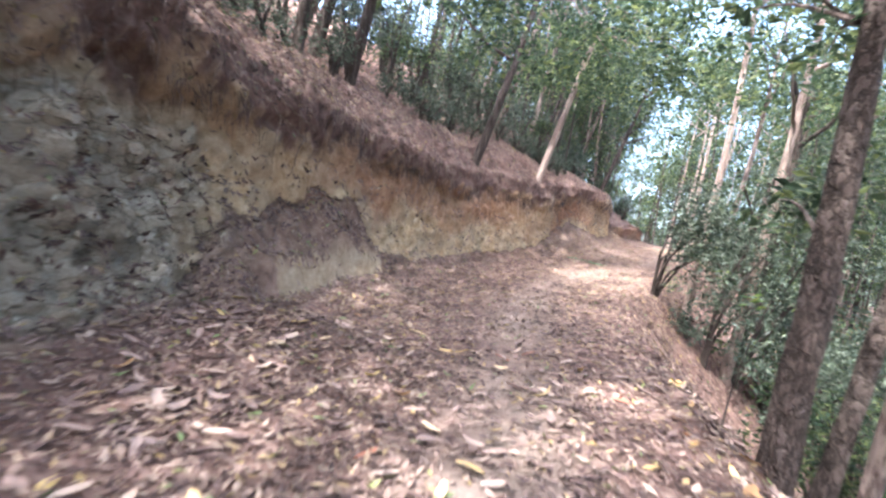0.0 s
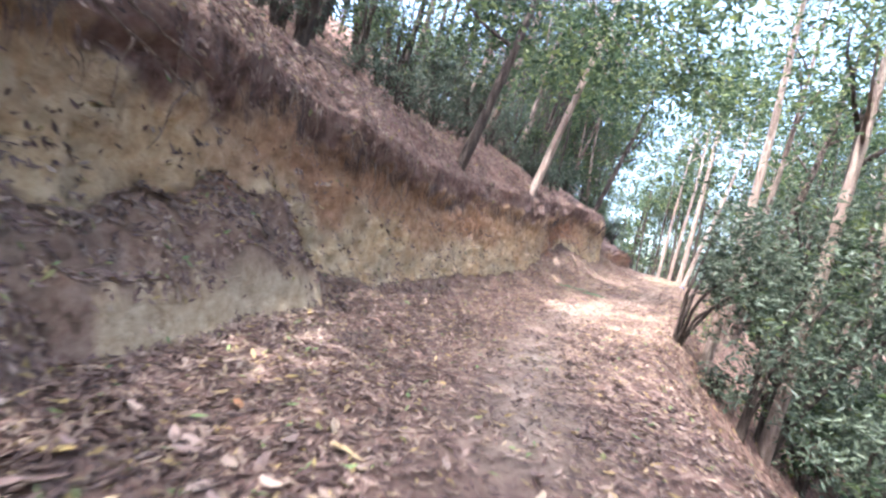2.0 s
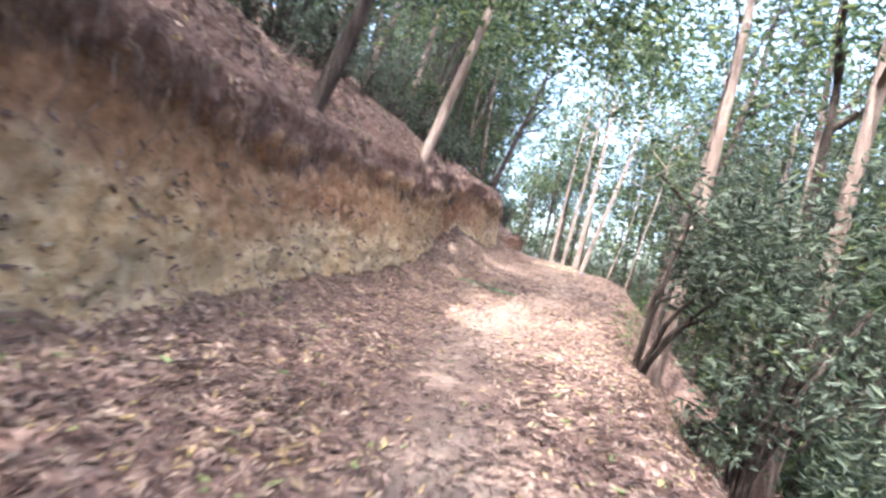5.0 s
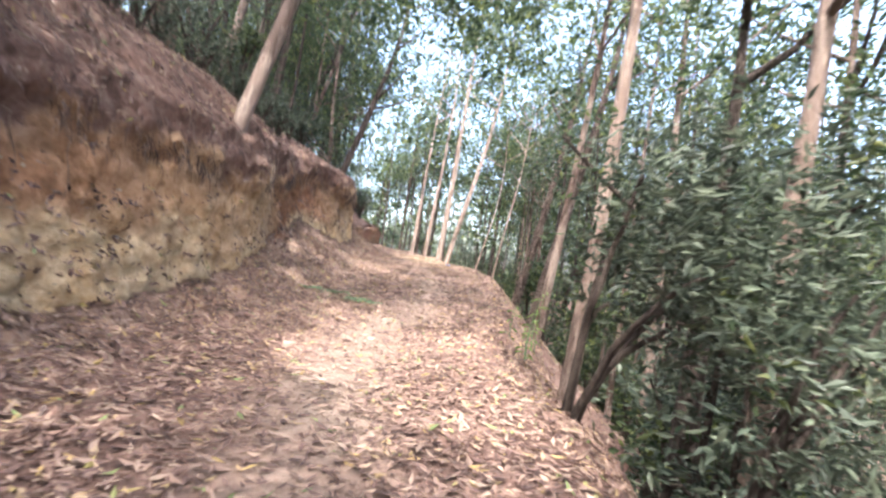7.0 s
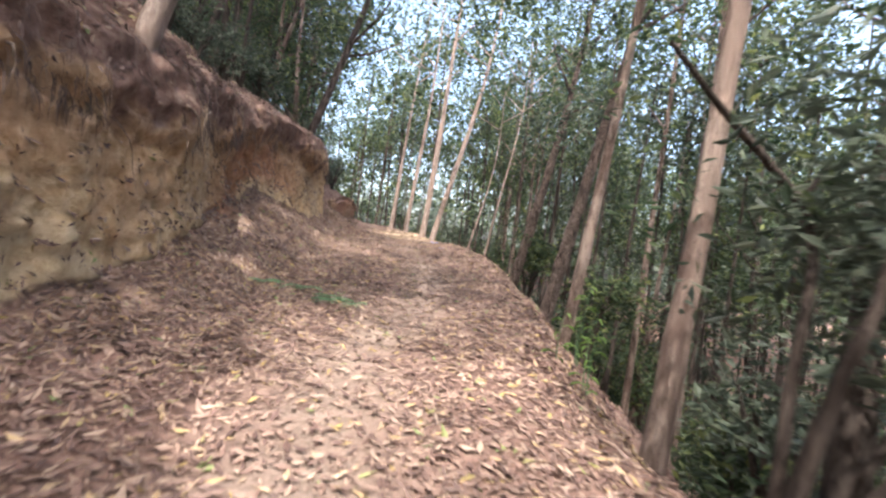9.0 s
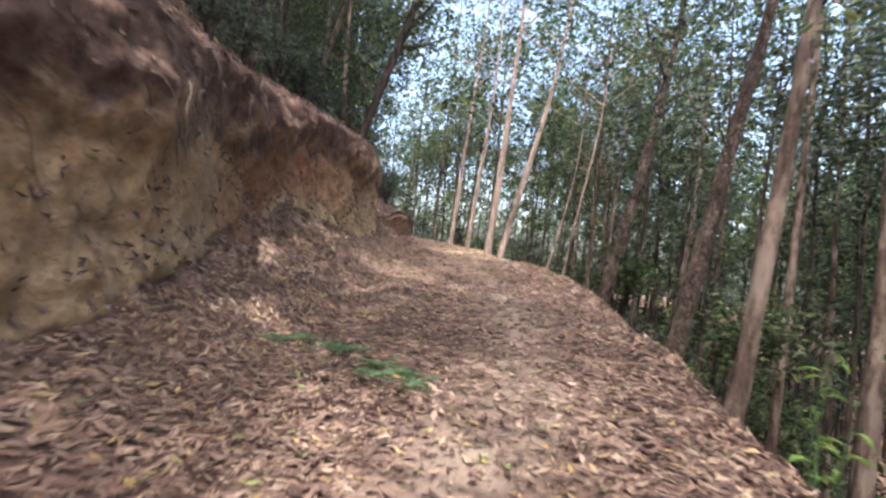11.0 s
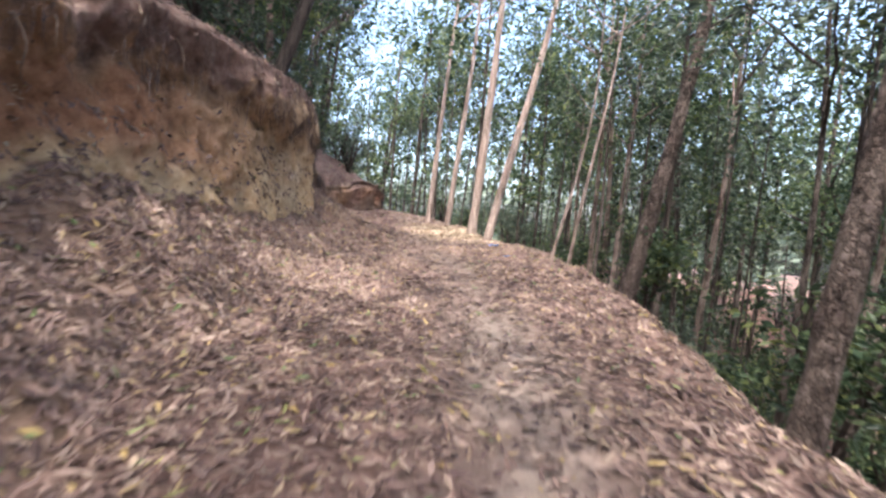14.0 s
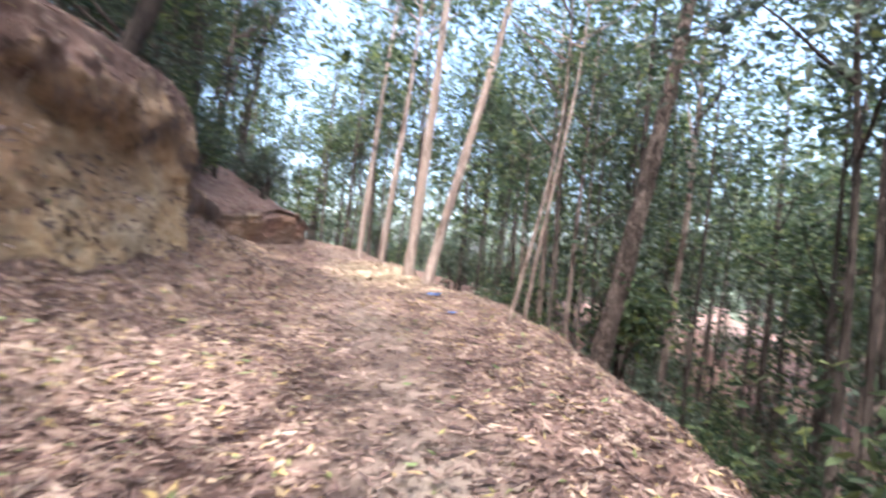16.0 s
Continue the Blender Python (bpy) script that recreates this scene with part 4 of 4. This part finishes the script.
def long_roots():
    r = np.random.default_rng(8)
    m = np.linspace(0, 1, 9)
    at = [(20.25, 1.0), (10.7, 1.0), (10.9, 0.8), (11.2, 0.9), (5.8, 0.6), (6.4, 0.7)] + [(r.uniform(1, 29), r.uniform(0.25, 0.9)) for _ in range(44)]
    for s, L in at:
        i = int(np.searchsorted(STATIONS, s))
        p = GRID[i, int(r.integers(KNOT[19], KNOT[22]))]
        o = outward(i)
        a = np.array([-o[1], o[0], 0])
        pts = p + o * (0.05 + 0.1 * np.sin(m * 2.6))[:, None] * L + a * (r.normal(0, 0.35) * m + 0.05 * np.sin(m * 9 + s))[:, None] * L + np.array([0, 0, -1]) * (m ** 1.3)[:, None] * L
        pts[0] -= o * 0.08
        child("root", mesh_of("root", *tube(pts, r.uniform(0.006, 0.014) * (1.1 - 0.8 * m), 5), PALE_ROOT), BANKS, "")
    # two broken sticks caught under the brow
    for s, d in ((5.5, 0.0), (5.7, 0.12)):
        i = int(np.searchsorted(STATIONS, s))
        p = GRID[i, KNOT[21]] + outward(i) * 0.14 + np.array([0, 0, d])
        e = GRID[int(np.searchsorted(STATIONS, s + 0.9)), KNOT[20]] + outward(i) * 0.12 - np.array([0, 0, 0.1 - d])
        st = tagged(new("stick"), "broken dry stick caught on the bank's brow", "stick", "sticks on the bank")
        st.location = p
        child("shaft", mesh_of("shaft", *tube((e - p) * m[:, None] + r.normal(0, 0.008, (9, 3)), 0.013 * (1.1 - 0.5 * m), 6), PALE_ROOT), st)


PALE_ROOT = bark_material("root_bark", (0.13, 0.09, 0.07), (0.36, 0.27, 0.21))


def stone_material():
    m, t, bs = nodes("stone")
    o = t.nodes.new("ShaderNodeObjectInfo")
    a = ramp(t, noise_out(t, 7, 8, 0.65), [(0.3, (0.25, 0.21, 0.155)), (0.5, (0.42, 0.35, 0.258)), (0.72, (0.54, 0.46, 0.352))])
    b = ramp(t, noise_out(t, 7, 8, 0.65), [(0.3, (0.19, 0.145, 0.095)), (0.7, (0.45, 0.365, 0.255))])
    t.links.new(blend(t, ramp(t, o.outputs["Random"], [(0.35, (0, 0, 0)), (0.65, (1, 1, 1))]), a, b), bs.inputs["Base Color"])
    bs.inputs["Roughness"].default_value = 0.85
    bump(t, bs, noise_out(t, 22, 8, 0.7), 0.7, 0.02)
    return m


def stones():
    """Angular stones that stand out of the cut rock."""
    r = np.random.default_rng(9)
    mat = stone_material()
    kinds = []
    for _ in range(9):
        bm = bmesh.new()
        for _ in range(15):
            d = r.normal(0, 1, 3)
            d /= np.abs(d).max() ** 0.6 * np.linalg.norm(d) ** 0.4
            bm.verts.new(d * np.array([0.5, 0.22, 0.34]))
        hull = bmesh.ops.convex_hull(bm, input=bm.verts)
        bmesh.ops.delete(bm, geom=[g for g in hull["geom_interior"] if isinstance(g, bmesh.types.BMVert)], context="VERTS")
        me = bpy.data.meshes.new("stone")
        bm.to_mesh(me)
        bm.free()
        me.materials.append(mat)
        kinds.append(me)
    for j in range(290):
        rock = j < 220
        s = r.uniform(-0.5, 5.3) if rock else r.uniform(8.5, 28)
        i = int(np.searchsorted(STATIONS, s))
        c = int(r.integers(KNOT[15], KNOT[19] if rock else KNOT[18]))
        o = outward(i)
        size = 0.06 + 0.22 * r.random() ** 1.8 if rock else r.uniform(0.05, 0.13)
        p = GRID[i, c] - o * size * r.uniform(0.09, 0.19)
        m = Matrix.Translation(p) @ Matrix.Rotation(math.atan2(o[1], o[0]) - math.pi / 2 + r.normal(0, 0.35), 4, "Z") @ Matrix.Rotation(r.normal(0, 0.5), 4, "Y") @ Matrix.Rotation(r.normal(0, 0.3), 4, "X") @ Matrix.Diagonal((size, size * 0.8, size * r.uniform(0.4, 0.8), 1))
        child("stone", kinds[j % 9], BANKS, "", m)


# ---- small plants and scraps ----
def fern(p, r, reach=0.35, fronds=6, label="low green fern growing out of the leaf litter"):
    ob = tagged(new("fern"), label, "fern", "ferns on the path")
    ob.location = p
    for j in range(fronds):
        ang = r.uniform(0, 2 * np.pi)
        L = reach * r.uniform(0.6, 1.1)
        d, side = np.array([math.cos(ang), math.sin(ang), 0]), np.array([-math.sin(ang), math.cos(ang), 0])
        vs, fs = [], []
        for k in range(1, 15):
            m = k / 14
            c = d * L * m + np.array([0, 0, L * (0.55 * m - 0.5 * m * m) + 0.02])
            w = L * 0.3 * math.sin(m * 2.9) + 0.01
            for q in (-1, 1):
                tip = c + side * q * w + d * w * 0.35 - np.array([0, 0, 0.02])
                b = len(vs)
                vs += [c - d * L * 0.025, c + side * q * w * 0.5 - d * L * 0.02, tip, c + side * q * w * 0.5 + d * L * 0.045]
                fs.append([b, b + 1, b + 2, b + 3])
        child("frond", mesh_of("frond", vs, fs, FERN, False), ob)
    return ob


FERN = leaf_material("fern_green", [(0.0, (0.05, 0.11, 0.05)), (1.0, (0.11, 0.19, 0.09))], 0.25, 0.5)


def leafy_stem(p, height, r, label, leaf=0.17, pairs=8):
    ob = tagged(new("herb"), label, "plant", "plants on the edge")
    ob.location = p
    m = np.linspace(0, 1, 7)
    pts = np.stack([0.12 * height * m * m, 0.05 * np.sin(m * 3), height * m - 0.15 * (1 - m)], 1)
    child("stem", mesh_of("stem", *tube(pts, 0.008 * (1.2 - m), 5), FERN), ob)
    for j in range(pairs):
        q = 0.25 + 0.75 * j / pairs
        c = np.array([np.interp(q, m, pts[:, k]) for k in range(3)])
        ang = j * 2.4
        d = np.array([math.cos(ang), math.sin(ang), 0.35])
        sd = np.array([-math.sin(ang), math.cos(ang), 0])
        L = leaf * r.uniform(0.7, 1.1)
        vs = [c, c + d * L * 0.4 + sd * L * 0.14, c + d * L * 0.75 + sd * L * 0.1 - [0, 0, 0.03], c + d * L - [0, 0, 0.09], c + d * L * 0.75 - sd * L * 0.1 - [0, 0, 0.03], c + d * L * 0.4 - sd * L * 0.14, c + d * L * 0.45 - [0, 0, 0.015]]
        child("leaf", mesh_of("leaf", vs, [(0, 6, 1), (1, 6, 2), (2, 6, 3), (3, 6, 4), (4, 6, 5), (5, 6, 0)], FRESH), ob)
    return ob


def on_ground(x, y):
    d = np.hypot(CURVE[:, 0] - x, CURVE[:, 1] - y)
    i = int(d.argmin())
    u = (x - CURVE[i, 0]) * HEADING[i, 1] - (y - CURVE[i, 1]) * HEADING[i, 0]
    near = np.hypot(GRID[..., 0] - x, GRID[..., 1] - y)[:, :KNOT[16]]
    return (x, y, float(GRID[:, :KNOT[16]][np.unravel_index(near.argmin(), near.shape)][2]))


def scrap(x, y, size, turn):
    """A crumpled bit of blue wrapper."""
    r = np.random.default_rng(int(x * 10))
    n = 6
    g = np.array([(a, b) for a in range(n) for b in range(n)], float) / (n - 1) - 0.5
    z = rough_noise(np.column_stack([g * 4, 0 * g[:, 0] + x]), 2) * 0.25 + 0.22
    v = np.column_stack([g[:, 0] * size * 1.5, g[:, 1] * size, z * size])
    i = np.arange(n * n).reshape(n, n)
    f = np.stack([i[:-1, :-1], i[1:, :-1], i[1:, 1:], i[:-1, 1:]], -1).reshape(-1, 4)
    ob = tagged(new("wrapper", mesh_of("wrapper", v, f, BLUE, False)), "crumpled bright blue plastic scrap lying on dry leaves", "litter", "blue scraps")
    q = on_ground(x, y)
    ob.matrix_basis = pose(q[0], q[1], q[2] + 0.02, 0, 0, turn)


def plain(name, colour, rough):
    m, t, bs = nodes(name)
    c = blend(t, noise_out(t, 30, 4), tuple(0.8 * v for v in colour), colour)
    t.links.new(c, bs.inputs["Base Color"])
    bs.inputs["Roughness"].default_value = rough
    return m


BLUE = plain("blue_plastic", (0.03, 0.2, 0.62), 0.35)


def small_things():
    r = np.random.default_rng(31)
    for x, y, k in ((4.95, 18.9, 0.4), (5.2, 18.7, 0.38), (5.42, 18.5, 0.3), (5.5, 17.8, 0.34), (5.72, 17.55, 0.3), (5.62, 18.05, 0.2)):
        fern(on_ground(x, y), r, k)
    for x, y, h in ((7.95, 15.6, 1.1), (8.15, 15.72, 1.25), (6.9, 14.6, 0.7), (7.1, 14.8, 0.9), (7.0, 15.1, 0.6)):
        leafy_stem(on_ground(x, y), h, r, "upright fresh green plant on the path's crumbling edge")
    scrap(12.3, 24.9, 0.1, 30)
    scrap(13.0, 26.3, 0.14, 110)
    # a bare sapling below the edge
    p = np.array(on_ground(4.1, 6.6))
    st = tagged(new("sapling"), "thin bare dark sapling leaning below the edge", "sapling", "")
    st.location = p
    m = np.linspace(0, 1, 9)
    child("stem", mesh_of("stem", *tube(np.stack([0.35 * m, 0.1 * np.sin(m * 4), 1.9 * m - 0.2 * (1 - m)], 1), 0.016 * (1.1 - 0.8 * m), 6), BARK_DARK), st)
    v, f = leaves(np.array([(0.36, 0, 1.9), (0.3, 0, 1.7)]) + p, 0.12, 12, 0.14, r)
    child("crown", mesh_of("crown", v - p, f, FRESH, False), st)


def nearest_leaves():
    """The largest fallen leaves where the walk begins, one by one."""
    r = np.random.default_rng(41)
    kinds = []
    for k in range(7):
        L, W, c = r.uniform(0.12, 0.18), r.uniform(0.045, 0.065), r.uniform(-0.01, 0.035)
        m = np.linspace(-0.5, 0.5, 6)
        w = W * 0.5 * np.sqrt(np.clip(1 - (2 * m + 0.1) ** 2, 0.002, 1))
        z = c * (2 * m) ** 2
        v = np.concatenate([np.stack([m * L, w, z + 0.012], 1), np.stack([m * L, 0 * m, z], 1), np.stack([m * L, -w, z + 0.012], 1)])
        i = np.arange(18).reshape(3, 6)
        f = np.stack([i[:-1, :-1], i[1:, :-1], i[1:, 1:], i[:-1, 1:]], -1).reshape(-1, 4)
        kinds.append(mesh_of("leaf", v, f, SINGLE))
    i0, i1 = np.searchsorted(STATIONS, (1.0, 6.0))
    for j in range(300):
        i, c = int(r.integers(i0, i1)), int(r.integers(KNOT[8], KNOT[14]))
        p = GRID[i, c]
        child("leaf", kinds[j % 7], GROUND, "", pose(p[0], p[1], p[2] + 0.025, r.normal(0, 12), r.normal(0, 12), r.uniform(0, 360)))


def single_leaf_material():
    m, t, bs = nodes("single_leaf")
    o = t.nodes.new("ShaderNodeObjectInfo")
    c = ramp(t, o.outputs["Random"], [(0.0, (0.16, 0.1, 0.085)), (0.4, (0.28, 0.19, 0.155)), (0.75, (0.42, 0.31, 0.24)), (0.9, (0.5, 0.36, 0.13)), (1.0, (0.3, 0.1, 0.06))])
    v = add(t, "ShaderNodeHueSaturation")
    t.links.new(c, v.inputs["Color"])
    g = add(t, "ShaderNodeMapRange", To_Min=0.7, To_Max=1.25)
    t.links.new(noise_out(t, 30, 5), g.inputs[0])
    t.links.new(g.outputs[0], v.inputs["Value"])
    t.links.new(v.outputs[0], bs.inputs["Base Color"])
    bs.inputs["Roughness"].default_value = 0.55
    return m


SINGLE = single_leaf_material()

key_trees()
wood()
shrub_by_path()
far_woods()
root_fringe(9000, KNOT[19], KNOT[21], -1, 30, 0.05, 0.3, "dark dead roots hanging from the bank's brow", 51)
root_fringe(8000, KNOT[20], KNOT[23], -1, 30, 0.06, 0.24, "brown straw and roots matted over the bank's brow", 52)
root_fringe(6000, KNOT[7], KNOT[9] + 2, 6, 34, 0.06, 0.2, "dry straw and rootlets along the path's crumbling edge", 53, STRAW, "straw_fringe")
root_fringe(5000, KNOT[18], KNOT[23], 30, 43, 0.08, 0.3, "dark roots hanging over the far red bank", 54)
long_roots()
small_things()
strew()
stones()
nearest_leaves()
